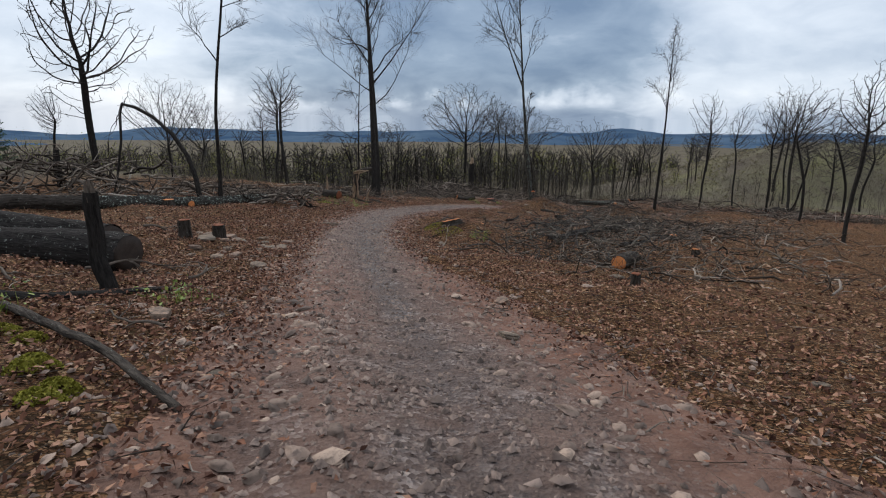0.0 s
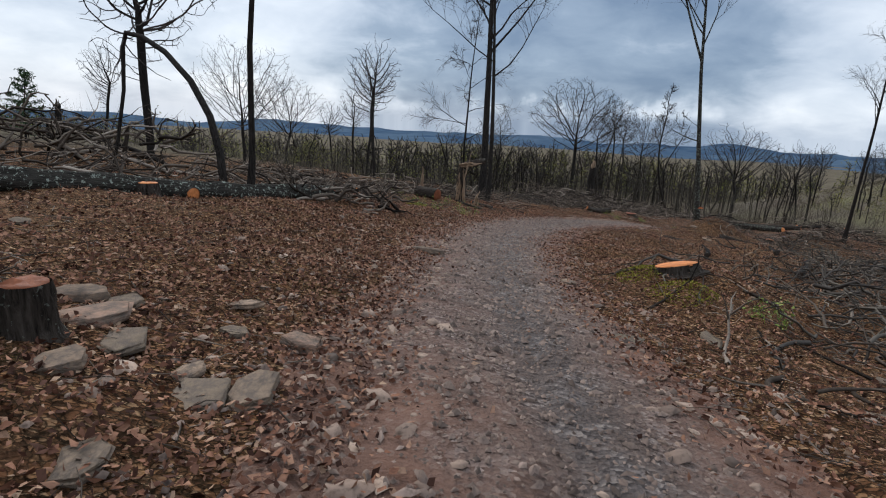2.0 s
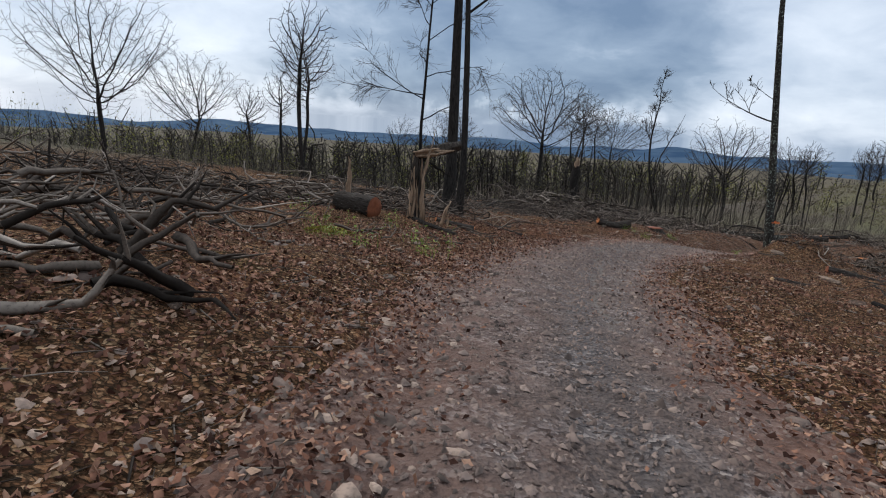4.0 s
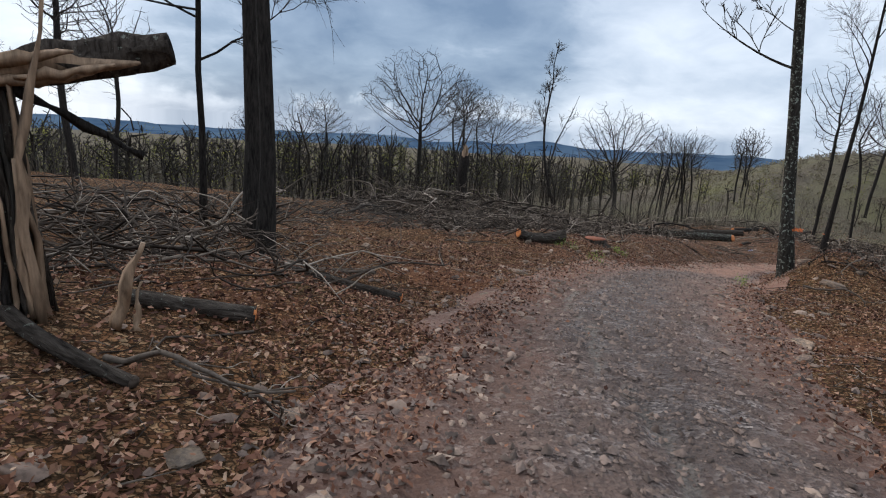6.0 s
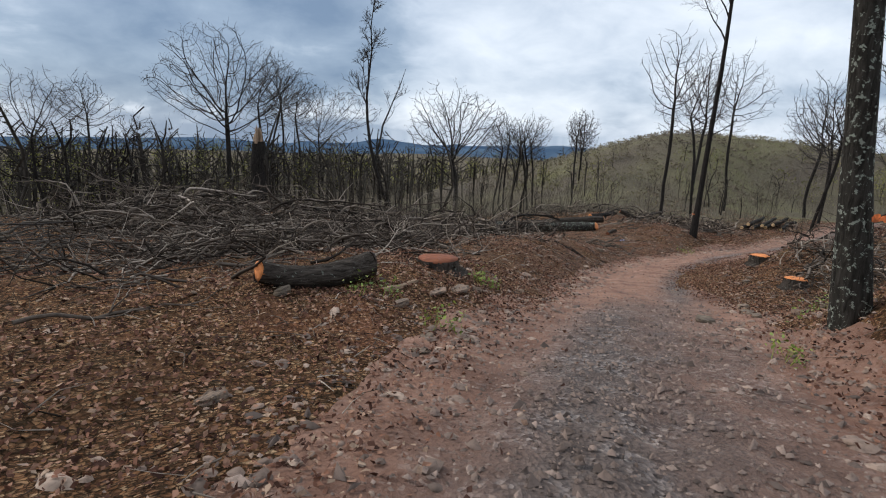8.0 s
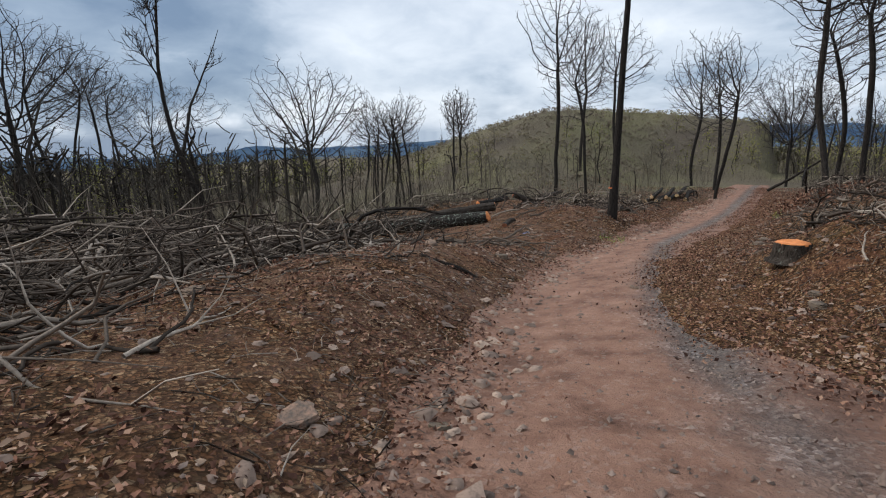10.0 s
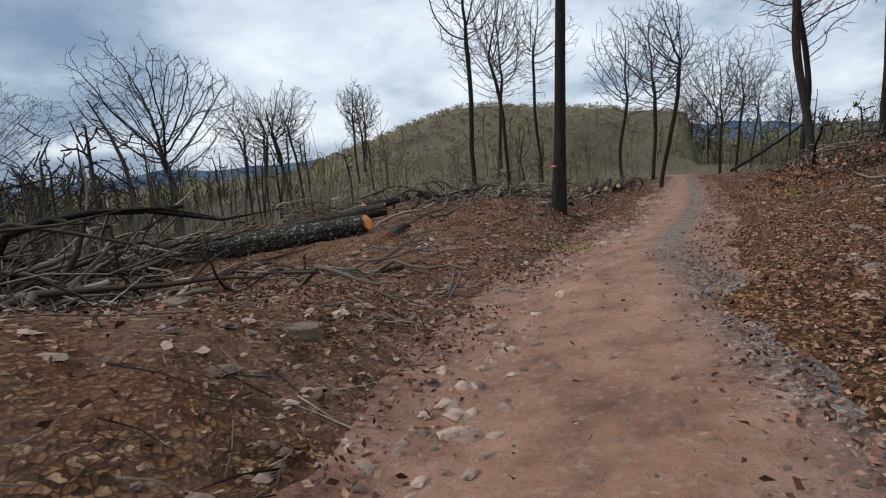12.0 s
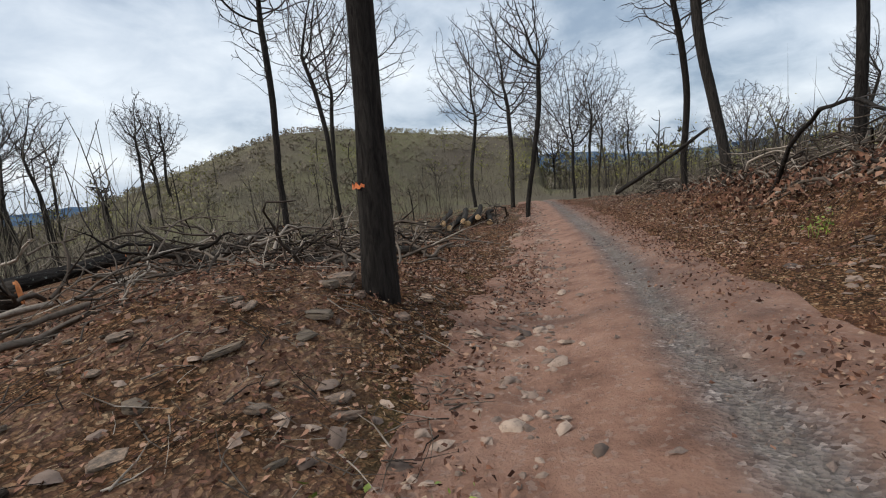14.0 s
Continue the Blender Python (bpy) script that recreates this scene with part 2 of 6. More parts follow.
def island_material(name, stops, rough=0.85, gloss=0.25, patch=0.0, below=None):
    m, t, b = shader(name, rough, gloss)
    r = t.nodes.new("ShaderNodeNewGeometry").outputs["Random Per Island"]
    v = place(t, world=True)
    r = calc(t, "ADD", r, calc(t, "MULTIPLY", calc(t, "SUBTRACT", grain(t, v, 0.5, 4), 0.5), patch), clamp=True)
    col = ramp(t, r, stops)
    col = blend(t, calc(t, "MULTIPLY", span(t, grain(t, v, 30, 4), 0.45, 0.7), 0.4), col, tuple(0.5 * c for c in stops[0][1]))
    if below:  # paler, browner litter on the lower bench
        low = span(t, node(t, "ShaderNodeSeparateXYZ", Vector=v).outputs[1], 39.0, 50.0)
        col = blend(t, low, col, blend(t, 1.0, col, below, "MULTIPLY"))
    t.links.new(col, b.inputs["Base Color"])
    return m


def rock_material():
    m, t, b = shader("sandstone", 0.92, 0.08)
    v = place(t)
    r = t.nodes.new("ShaderNodeObjectInfo").outputs["Random"]
    base = ramp(t, r, [(0.0, (0.17, 0.132, 0.09)), (0.35, (0.25, 0.177, 0.122)), (0.6, (0.31, 0.19, 0.132)), (0.85, (0.33, 0.23, 0.158)), (1.0, (0.42, 0.28, 0.185))])
    k = grain(t, v, 3.0, 8, 0.65)
    col = blend(t, span(t, k, 0.35, 0.7), (0.13, 0.10, 0.078), base)
    col = blend(t, calc(t, "MULTIPLY", span(t, grain(t, v, 5.0, 5), 0.62, 0.72), 0.25), col, (0.13, 0.13, 0.07))
    t.links.new(col, b.inputs["Base Color"])
    bump(t, b, calc(t, "ADD", k, grain(t, place(t, (1, 1, 5)), 4, 6)), 0.8, 0.03)
    return m


MAT = {
    "litter": litter_material(),
    "road": road_material(),
    "bark": bark_material("dark_bark", (0.012, 0.010, 0.009), (0.055, 0.047, 0.040)),
    "bark_lichen": bark_material("lichen_bark", (0.014, 0.012, 0.010), (0.075, 0.066, 0.054), 0.9),
    "bark_log": bark_material("log_bark", (0.012, 0.009, 0.007), (0.11, 0.088, 0.070), 0.4),
    "bark_pale": bark_material("far_bark", (0.020, 0.017, 0.014), (0.075, 0.064, 0.053)),
    "cut": wood_material("fresh_cut_wood", (0.30, 0.090, 0.030), (0.80, 0.29, 0.085)),
    "cut_old": wood_material("weathered_cut_wood", (0.018, 0.013, 0.010), (0.060, 0.038, 0.026)),
    "bark_wet": bark_material("wet_log_bark", (0.010, 0.008, 0.007), (0.045, 0.038, 0.033), 0.45),
    "cut_pale": wood_material("pale_cut_wood", (0.42, 0.24, 0.10), (0.70, 0.48, 0.26)),
    "cut_red": wood_material("red_cut_wood", (0.09, 0.028, 0.013), (0.30, 0.095, 0.038)),
    "split": wood_material("split_wood", (0.10, 0.062, 0.036), (0.40, 0.265, 0.165), False),
    "dead": island_material("dead_branches", [(0.0, (0.018, 0.014, 0.011)), (0.45, (0.074, 0.056, 0.043)), (0.8, (0.175, 0.137, 0.106)), (1.0, (0.38, 0.31, 0.245))], 0.95, 0.05),
    "twig": island_material("twigs", [(0.0, (0.030, 0.025, 0.022)), (1.0, (0.085, 0.071, 0.062))], 0.9, 0.15),
    "scrub": island_material("scrub", [(0.0, (0.040, 0.033, 0.028)), (0.6, (0.085, 0.070, 0.056)), (1.0, (0.15, 0.125, 0.095))], 0.9, 0.15),
    "leaf": island_material("dead_leaves", [(0.0, (0.040, 0.020, 0.014)), (0.3, (0.095, 0.045, 0.030)), (0.58, (0.23, 0.106, 0.064)), (0.86, (0.345, 0.187, 0.117)), (1.0, (0.37, 0.245, 0.16))], 0.9, 0.06, 0.5, (0.92, 0.95, 0.98)),
    "stone": island_material("gravel", [(0.0, (0.066, 0.047, 0.037)), (0.4, (0.165, 0.116, 0.090)), (0.8, (0.235, 0.165, 0.128)), (1.0, (0.31, 0.222, 0.172))], 0.8, 0.18, 0.4),
    "rock": rock_material(),
}
# ---------------------------------------------------------------- mesh tools


def mesh_np(name, verts, faces, mat, smooth=False):
    """A mesh from arrays: verts (n, 3), faces (m, 3 or 4)."""
    verts, faces = np.asarray(verts, np.float32), np.asarray(faces, np.int32)
    me = bpy.data.meshes.new(name)
    k = faces.shape[1]
    me.vertices.add(len(verts))
    me.vertices.foreach_set("co", verts.ravel())
    me.loops.add(faces.size)
    me.loops.foreach_set("vertex_index", faces.ravel())
    me.polygons.add(len(faces))
    me.polygons.foreach_set("loop_start", np.arange(0, faces.size, k, dtype=np.int32))
    if smooth:
        me.polygons.foreach_set("use_smooth", np.ones(len(faces), dtype=bool))
    me.update(calc_edges=True)
    me.materials.append(mat)
    return me


def part_of(name, me, parent, label="", kind=""):
    ob = new(name, me)
    ob.parent = parent
    return tagged(ob, label, kind=kind)


def thing(name, at, label, category, group="", turn=(0, 0, 0)):
    ob = new(name)
    ob.empty_display_size = 0.2
    ob.matrix_basis = pose(*at, *turn)
    return tagged(ob, label, category, group)


def vnoise(x, y, seed=0):
    """Smooth value noise in -1..1."""
    xi, yi = np.floor(x).astype(np.int64), np.floor(y).astype(np.int64)
    fx, fy = x - xi, y - yi
    fx, fy = fx * fx * (3 - 2 * fx), fy * fy * (3 - 2 * fy)

    def h(a, b):
        n = (a * 374761393 + b * 668265263 + seed * 974711) & 0x7FFFFFFF
        n = ((n ^ (n >> 13)) * 1274126177) & 0x7FFFFFFF
        return ((n ^ (n >> 16)) & 0xFFFF) / 32767.5 - 1
    return (h(xi, yi) * (1 - fx) + h(xi + 1, yi) * fx) * (1 - fy) + (h(xi, yi + 1) * (1 - fx) + h(xi + 1, yi + 1) * fx) * fy


def fbm(x, y, seed=0, octaves=4):
    return sum(vnoise(x * 2 ** k, y * 2 ** k, seed + k) * 0.5 ** k for k in range(octaves))


def tubes(lines, sides):
    """Tapered tubes along polylines [(points (k, 3), radii (k))]; returns verts and quads."""
    V, F, base = [], [], 0
    groups = {}
    for p, r in lines:
        groups.setdefault(len(p), []).append((p, r))
    for k, g in groups.items():
        P, R = np.array([q[0] for q in g], float), np.array([q[1] for q in g], float)
        T = np.gradient(P, axis=1)
        T /= np.linalg.norm(T, axis=2)[:, :, None] + 1e-9
        mean = T.mean(1)
        ref = np.where((np.abs(mean[:, 2]) < 0.8)[:, None], np.array([[0, 0, 1.0]]), np.array([[1.0, 0, 0]]))[:, None, :]
        n1 = np.cross(T, ref)
        n1 /= np.linalg.norm(n1, axis=2)[:, :, None] + 1e-9
        n2 = np.cross(T, n1)
        a = np.arange(sides) * 2 * np.pi / sides
        ring = P[:, :, None, :] + R[:, :, None, None] * (np.cos(a)[None, None, :, None] * n1[:, :, None, :] + np.sin(a)[None, None, :, None] * n2[:, :, None, :])
        m = len(g)
        V.append(ring.reshape(-1, 3))
        i = np.arange(m)[:, None, None] * k * sides + np.arange(k - 1)[None, :, None] * sides
        s = np.arange(sides)[None, None, :]
        s2 = (s + 1) % sides
        q = np.stack([i + s, i + s2, i + sides + s2, i + sides + s], -1).reshape(-1, 4) + base
        F.append(q)
        base += m * k * sides
    return np.concatenate(V), np.concatenate(F)


def join(*pieces):
    V, F, n = [], [], 0
    for v, f in pieces:
        V.append(v)
        F.append(f + n)
        n += len(v)
    return np.concatenate(V), np.concatenate(F)


def sidestep(rng, d, angle):
    """A unit vector at about that angle (radians) from d."""
    r = rng.normal(size=3)
    r -= d * (r @ d)
    r /= np.linalg.norm(r) + 1e-9
    return d * math.cos(angle) + r * math.sin(angle)


def limb(rng, start, d, length, r0, r1, k, wobble, lift):
    pts, d = [np.array(start, float)], np.array(d, float)
    for _ in range(k - 1):
        d = d + rng.normal(size=3) * wobble + np.array([0, 0, lift])
        d /= np.linalg.norm(d)
        pts.append(pts[-1] + d * length / (k - 1))
    pts = np.array(pts)
    return pts, np.linspace(r0, r1, k)


def along(pts, f):
    x = f * (len(pts) - 1)
    i = min(int(x), len(pts) - 2)
    p = pts[i] + (pts[i + 1] - pts[i]) * (x - i)
    d = pts[i + 1] - pts[i]
    return p, d / np.linalg.norm(d)


def grow(rng, height, r0, clear=0.45, limbs=12, spread=0.75, reach=0.38, kids=(6, 5, 3), wobble=0.05, lift=0.10, lean=(0, 0), forks=()):
    """Lines of a bare tree, by level: trunk, limbs, branches, twigs."""
    levels = [[], [], [], [], []]
    d0 = np.array([lean[0], lean[1], 1.0])
    d0 /= np.linalg.norm(d0)
    trunk, radii = limb(rng, (0, 0, 0), d0, height, r0, r0 * 0.16, 11, wobble, 0.02)
    radii[0] *= 1.35
    levels[0].append((trunk, radii))
    stems = [(trunk, radii, clear, height)]
    for f, ang, az, ln, *fat in forks:
        p, d = along(trunk, f)
        side = np.array([math.cos(az), math.sin(az), 0])
        dd = d * math.cos(ang) + side * math.sin(ang)
        r = np.interp(f, np.linspace(0, 1, 11), radii) * (fat[0] if fat else 0.75)
        q = limb(rng, p, dd, ln, r, r * 0.15, 9, wobble, 0.06)
        levels[0].append(q)
        stems.append((*q, 0.3, ln))
    for trunk_, radii_, clear_, h in stems:
        for j in range(limbs if h == height else max(4, limbs // 2)):
            f = clear_ + (0.985 - clear_) * ((j + rng.random()) / limbs if h == height else rng.random())
            p, d = along(trunk_, f)
            rr = np.interp(f, np.linspace(0, 1, len(radii_)), radii_)
            u = (f - clear_) / (1 - clear_)
            ln = h * (1.0 if h == height else 1.5) * reach * (1.05 - 0.75 * u) * rng.uniform(0.7, 1.15)
            a = spread * (1.1 - 0.55 * u) * rng.uniform(0.75, 1.2)
            b1 = limb(rng, p, sidestep(rng, d, a), ln, rr * 0.5, 0.012, 6, 0.16, lift)
            levels[1].append(b1)
            few = h != height
            for _ in range(3 if few else kids[0]):
                p2, d2 = along(b1[0], rng.uniform(0.25, 1))
                l2 = ln * rng.uniform(0.22, 0.5)
                b2 = limb(rng, p2, sidestep(rng, d2, rng.uniform(0.4, 0.9)), l2, max(0.012, rr * 0.16), 0.007, 4, 0.2, lift)
                levels[2].append(b2)
                for _ in range(2 if few else kids[1]):
                    p3, d3 = along(b2[0], rng.uniform(0.2, 1))
                    b3 = limb(rng, p3, sidestep(rng, d3, rng.uniform(0.35, 0.9)), l2 * rng.uniform(0.4, 0.8), 0.009, 0.005, 3, 0.2, lift * 0.7)
                    levels[3].append(b3)
                    for _ in range(0 if few else kids[2]):
                        p4, d4 = along(b3[0], rng.uniform(0.2, 1))
                        levels[4].append(limb(rng, p4, sidestep(rng, d4, rng.uniform(0.3, 0.8)), l2 * rng.uniform(0.3, 0.55), 0.006, 0.003, 2, 0.1, 0))
    return levels


def colony(rng, height, r0, clear=0.35, width=0.7, count=620, leader=0.55, lean=(0, 0), step=0.02, tip=0.006, lump=0.3, wobble=0.03, twigs=1.0, lift=0.24):
    """Lines of a bare hardwood whose limbs have grown towards the light inside a rounded, uneven crown."""
    d0 = np.array([lean[0], lean[1], 1.0])
    d0 /= np.linalg.norm(d0)
    D = height * step
    top = height * (clear + (1 - clear) * leader)
    n0 = max(4, int(top / D))
    bole, _ = limb(rng, (0, 0, 0), d0, top, r0, r0, n0, wobble, 0.01)
    u = rng.normal(size=(count, 3))
    u /= np.linalg.norm(u, axis=1)[:, None]
    ph = rng.uniform(0, 6.28, 4)
    az, el = np.arctan2(u[:, 1], u[:, 0]), u[:, 2]
    size = 1 + lump * (0.5 * np.sin(2 * az + ph[0] + 2 * el) + 0.35 * np.sin(3 * az + ph[1] - 3 * el) + 0.3 * np.sin(5 * el + ph[2] + az)) - lump * 0.3
    A = u * (rng.random(count) ** 0.36 * size)[:, None] * np.array([width * height / 2, width * height / 2, (1 - clear) * height / 2])
    A[:, :2] *= (1 - 0.45 * np.clip(-el, 0, 1))[:, None]
    zc = height * (clear + (1 - clear) * 0.5)
    A += d0 / d0[2] * zc
    cap = 5000
    P, par = np.zeros((cap, 3)), np.full(cap, -1)
    P[:n0], par[1:n0], n = bole, np.arange(n0 - 1), n0
    first = int(n0 * clear * 0.95 * height / top)
    dist, who = np.full(count, 1e9), np.zeros(count, int)
    lo, made = min(first, n0 - 2), {}
    for _ in range(110):
        d = np.linalg.norm(A[:, None, :] - P[None, lo:n], axis=2)
        k = d.argmin(1)
        best = d[np.arange(len(A)), k]
        near = best < dist
        dist, who = np.where(near, best, dist), np.where(near, k + lo, who)
        live = dist > 1.25 * D
        A, dist, who = A[live], dist[live], who[live]
        lo = n
        if not len(A):
            break
        way = (A - P[who]) / dist[:, None]
        ids, inv = np.unique(who, return_inverse=True)
        g = np.zeros((len(ids), 3))
        np.add.at(g, inv, way)
        # where the pulls cancel out, follow one of them
        num = np.bincount(inv)
        pull = np.linalg.norm(g, axis=1)
        one = np.zeros((len(ids), 3))
        one[inv] = way
        g = np.where((pull < 0.55 * num)[:, None], one, g / (pull[:, None] + 1e-9))
        g += rng.normal(size=g.shape) * 0.13 + np.array([0, 0, lift])
        g /= np.linalg.norm(g, axis=1)[:, None]
        for j, v in zip(ids, g):
            if n >= cap or made.get(j, 0) > 3:
                continue
            made[j] = made.get(j, 0) + 1
            P[n], par[n] = P[j] + v * D, j
            n += 1
        if lo == n:
            break
    kids = [[] for _ in range(n)]
    for j in range(1, n):
        kids[par[j]].append(j)
    tips = np.zeros(n)
    for j in range(n - 1, 0, -1):
        tips[j] = max(tips[j], 1)
        tips[par[j]] += tips[j]
    tips[0] = max(tips[0], 1)
    rad = np.maximum(r0 * (tips / tips[0]) ** 0.43, tip)
    rad[0] *= 1.3
    levels = [[], [], [], [], []]
    todo = [(0, [0])]
    while todo:
        j, line = todo.pop()
        while kids[j]:
            order = sorted(kids[j], key=lambda c: -tips[c])
            for c in order[1:]:
                todo.append((c, [j, c]))
            j = order[0]
            line.append(j)
        pts, rr = P[line].copy(), rad[line].copy()
        if line[0]:
            rr[0] = rr[1]
        if len(pts) > 4:
            pts[1:-1] = (pts[:-2] + 2 * pts[1:-1] + pts[2:]) / 4
        fat = rr[1] if len(rr) > 1 else rr[0]
        lv = 0 if line[0] == 0 else 1 if fat > 0.3 * r0 else 2 if fat > 0.12 * r0 else 3
        levels[lv].append((pts, rr))
    thin = np.nonzero(rad[:n] < max(4 * tip, 0.16 * r0))[0]
    for j in thin:
        if par[j] < 0:
            continue
        g = P[j] - P[par[j]]
        g /= np.linalg.norm(g) + 1e-9
        for _ in range(int(twigs + rng.random())):
            levels[4].append(limb(rng, P[j], sidestep(rng, g, rng.uniform(0.25, 0.8)), D * rng.uniform(0.5, 1.3), tip * 0.8, tip * 0.5, 2, 0.1, 0))
    return levels


def tree_meshes(name, levels, mat, thick=1.0):
    stem = tubes(levels[0], 12)
    arms = [mesh_np(name + "_limb", *tubes([a], 6), mat, True) for a in levels[1]]
    wood = mesh_np(name + "_trunk", *stem, mat, True)
    fine = [tubes([(p, r * thick) for p, r in levels[2]], 4)] if levels[2] else []
    for lv in levels[3:]:
        if lv:
            fine.append(tubes([(p, r * thick) for p, r in lv], 3))
    return wood, arms, mesh_np(name + "_crown", *join(*fine), MAT["twig"]) if fine else None


def bare_tree(at, seed, height, r0, label, mat="bark", thick=1.0, turn=0.0, category="tree", group="", **how):
    rng = np.random.default_rng(seed)
    x, y = at
    z = land(x, y)
    here = np.array([x]), np.array([y])
    deep = float((drop(*here) - rise(*here, road_at(*here)[1]))[0])
    tall = max(0.55 * height, height + deep)
    if "clear" in how and deep > 0:  # the bole is longer where the ground has fallen away
        how["clear"] = (how["clear"] * height + deep) / tall
    height = tall
    t = thing("tree", (x, y, z - 0.12), label, category, group, (0, 0, turn))
    w, arms, c = tree_meshes("tree", colony(rng, height, r0, **how) if "width" in how else grow(rng, height, r0, **how), MAT[mat], thick)
    bole = part_of("trunk", w, t)
    for arm in arms:
        part_of("limb", arm, bole)
    if c:
        part_of("crown", c, t, "bare twigs of the crown")
    return t


# ---------------------------------------------------------------- the land
# centre line of the logging road: x, y, z
ROAD = [(2.2, -12, 1.6), (0.7, 0, 0.0), (0.0, 3.5, -0.5), (-1.0, 8, -1.3), (-2.3, 13.5, -1.95), (-3.4, 20, -2.75), (-4.0, 28, -3.55),
        (-3.7, 34, -4.2), (-2.2, 40, -4.95), (0.2, 45, -5.55), (2.9, 49.5, -6.2), (5.6, 52.4, -6.6), (9.4, 55.6, -7.72), (13.2, 59.1, -8.5),
        (16.8, 61.9, -9.0), (20.8, 64.2, -9.5), (25.5, 65.8, -10.0), (31.5, 67.4, -10.55), (39, 70.0, -11.2), (50, 74.2, -11.9), (64, 79.6, -12.8),
        (80, 86, -14.2)]
# swells of the hillside beside it: x, y, height over the road's plane, reach
SWELLS = [(-7, 15, 0.15, 4), (-13, 22, 0.11, 8), (-10, 31, 0.4, 6), (-8, 43, 0.38, 3.5), (-5.6, 44.6, 0.2, 2.5), (-6.4, 51, 0.3, 3), (27.8, 70.6, 0.3, 1.6), (29, 75.5, 0.3, 4), (-16, 49, -0.27, 9), (6.8, 19.7, -0.39, 5), (21.7, 50, -1.27, 7), (8.6, 51, 1.26, 2.5), (14, 53, 0.46, 5), (18.5, 58.6, 1.49, 3.5), (33, 63, 0.93, 5), (43, 65.5, 0.47, 6), (14, 65.5, 1.07, 5), (4.5, 58, 0.68, 4), (-4, 76, -0.19, 8), (0.6, 24.6, 0.56, 2.5), (9.2, 62.8, 0.71, 4), (4.2, 82, 1.18, 7), (27.5, 72, 0.85, 4.6), (31, 82, 1.4, 8), (21.5, 71, 0.36, 4), (7.5, 52.5, 1.31, 3)]
_R = np.array(ROAD)
_F = []
for _a, _b in zip(_R[:-1], _R[1:]):
    _n = max(2, int(np.linalg.norm(_b - _a) / 0.5))
    _F += [_a + (_b - _a) * _k / _n for _k in range(_n)]
_F = np.array(_F)
for _k in range(60):
    _F[1:-1] = (_F[:-2] + 2 * _F[1:-1] + _F[2:]) / 4
LINE = _F
TANG = np.gradient(LINE[:, :2], axis=0)
TANG /= np.linalg.norm(TANG, axis=1)[:, None]


HILL = 13.5


def plane(x, y):
    """The hillside's general fall, which levels off on a bench ahead."""
    a = -0.63 - 0.0644 * x - 0.108 * y
    b = -10.8 - 0.045 * np.maximum(x - 20, 0)
    return np.maximum(a, b) + 0.3 * np.exp(-np.abs(a - b))


def road_at(x, y):
    """Nearest index on the road's line and the offset to its right."""
    d2 = (x[:, None] - LINE[None, :, 0]) ** 2 + (y[:, None] - LINE[None, :, 1]) ** 2
    i = d2.argmin(1)
    off = (x - LINE[i, 0]) * TANG[i, 1] - (y - LINE[i, 1]) * TANG[i, 0]
    dist = np.sqrt(d2[np.arange(len(i)), i])
    return i, np.where(off < 0, -dist, dist)


def tilt(x, y):
    """The bench beyond the bend rises to the right of the road."""
    u = np.clip(((x - 16.3) * 0.82 + (y - 62.8) * 0.57 + 8) / 9, 0, 1)
    off = (x - 16.3) * 0.57 - (y - 62.8) * 0.82
    return 0.063 * off * np.exp(-(off / 24) ** 2) * u * u * (3 - 2 * u)


def ease(v):
    v = np.clip(v, 0, 1)
    return v * v * (3 - 2 * v)


def drop(x, y):
    """How far the slope falls away behind the felled strip."""
    _, off = road_at(x, y)
    return 8.0 * ease((-off - 18) / 45) * ease((y - 76) / 25)


def rise(x, y, off):
    """The rounded hill across the hollow."""
    u, v = x - 78.4, y - 124.6
    ax, ay = u * 0.372 - v * 0.928, u * 0.928 + v * 0.372
    return HILL * np.exp(-np.abs(ax / np.where(ax < 0, 43, 69)) ** 2.6 - (ay / np.where(ay < 0, 28, 60)) ** 2) * ease((-off - 8) / 26)


def hillside(x, y):
    """Height of the land without the road's own bed."""
    x, y = np.atleast_1d(np.asarray(x, float)), np.atleast_1d(np.asarray(y, float))
    z = np.empty(len(x))
    for a in range(0, len(x), 20000):
        u, v = x[a:a + 20000], y[a:a + 20000]
        i, off = road_at(u, v)
        near = np.exp(-np.maximum(np.abs(off) - 1.8, 0) ** 2 / 1.6 ** 2)
        far = np.exp(-(off / 14.0) ** 2)
        bed = LINE[i, 2] - plane(LINE[i, 0], LINE[i, 1])
        extra = np.zeros(len(u))
        for sx, sy, h, r in SWELLS:
            extra += h * np.exp(-((u - sx) ** 2 + (v - sy) ** 2) / r ** 2)
        g = plane(u, v) + bed * np.maximum(near, far) + extra * (1 - near) + tilt(u, v) - 8.0 * ease((-off - 18) / 45) * ease((v - 76) / 25)
        # far away the land eases off into the valley, with one wooded hill
        d = np.hypot(u - 15, v - 55)
        k = np.clip((d - 85) / 380, 0, 1)
        k = k * k * (3 - 2 * k)
        valley = -48 - 0.01 * d
        g = g * (1 - k) + valley * k
        g = g + rise(u, v, off)
        z[a:a + 20000] = g
    return z


def half_width(i):
    y = LINE[i, 1]
    return np.interp(y, [0, 8, 15, 25, 34, 45, 55, 62, 80], [1.7, 1.65, 1.7, 1.8, 2.05, 2.2, 2.3, 2.4, 2.5])


def side_width(i, off):
    """Half width on one side: a turnout at the start, and past the bend the uphill side is narrower."""
    right = np.interp(LINE[i, 1], [0, 8, 14, 20, 56, 60], [1.1, 1.1, 0.6, 0, 0, -1.95])
    left = np.interp(LINE[i, 1], [0, 8, 14, 20], [0.45, 0.3, 0.1, 0])
    return half_width(i) + np.where(off > 0, right, left)


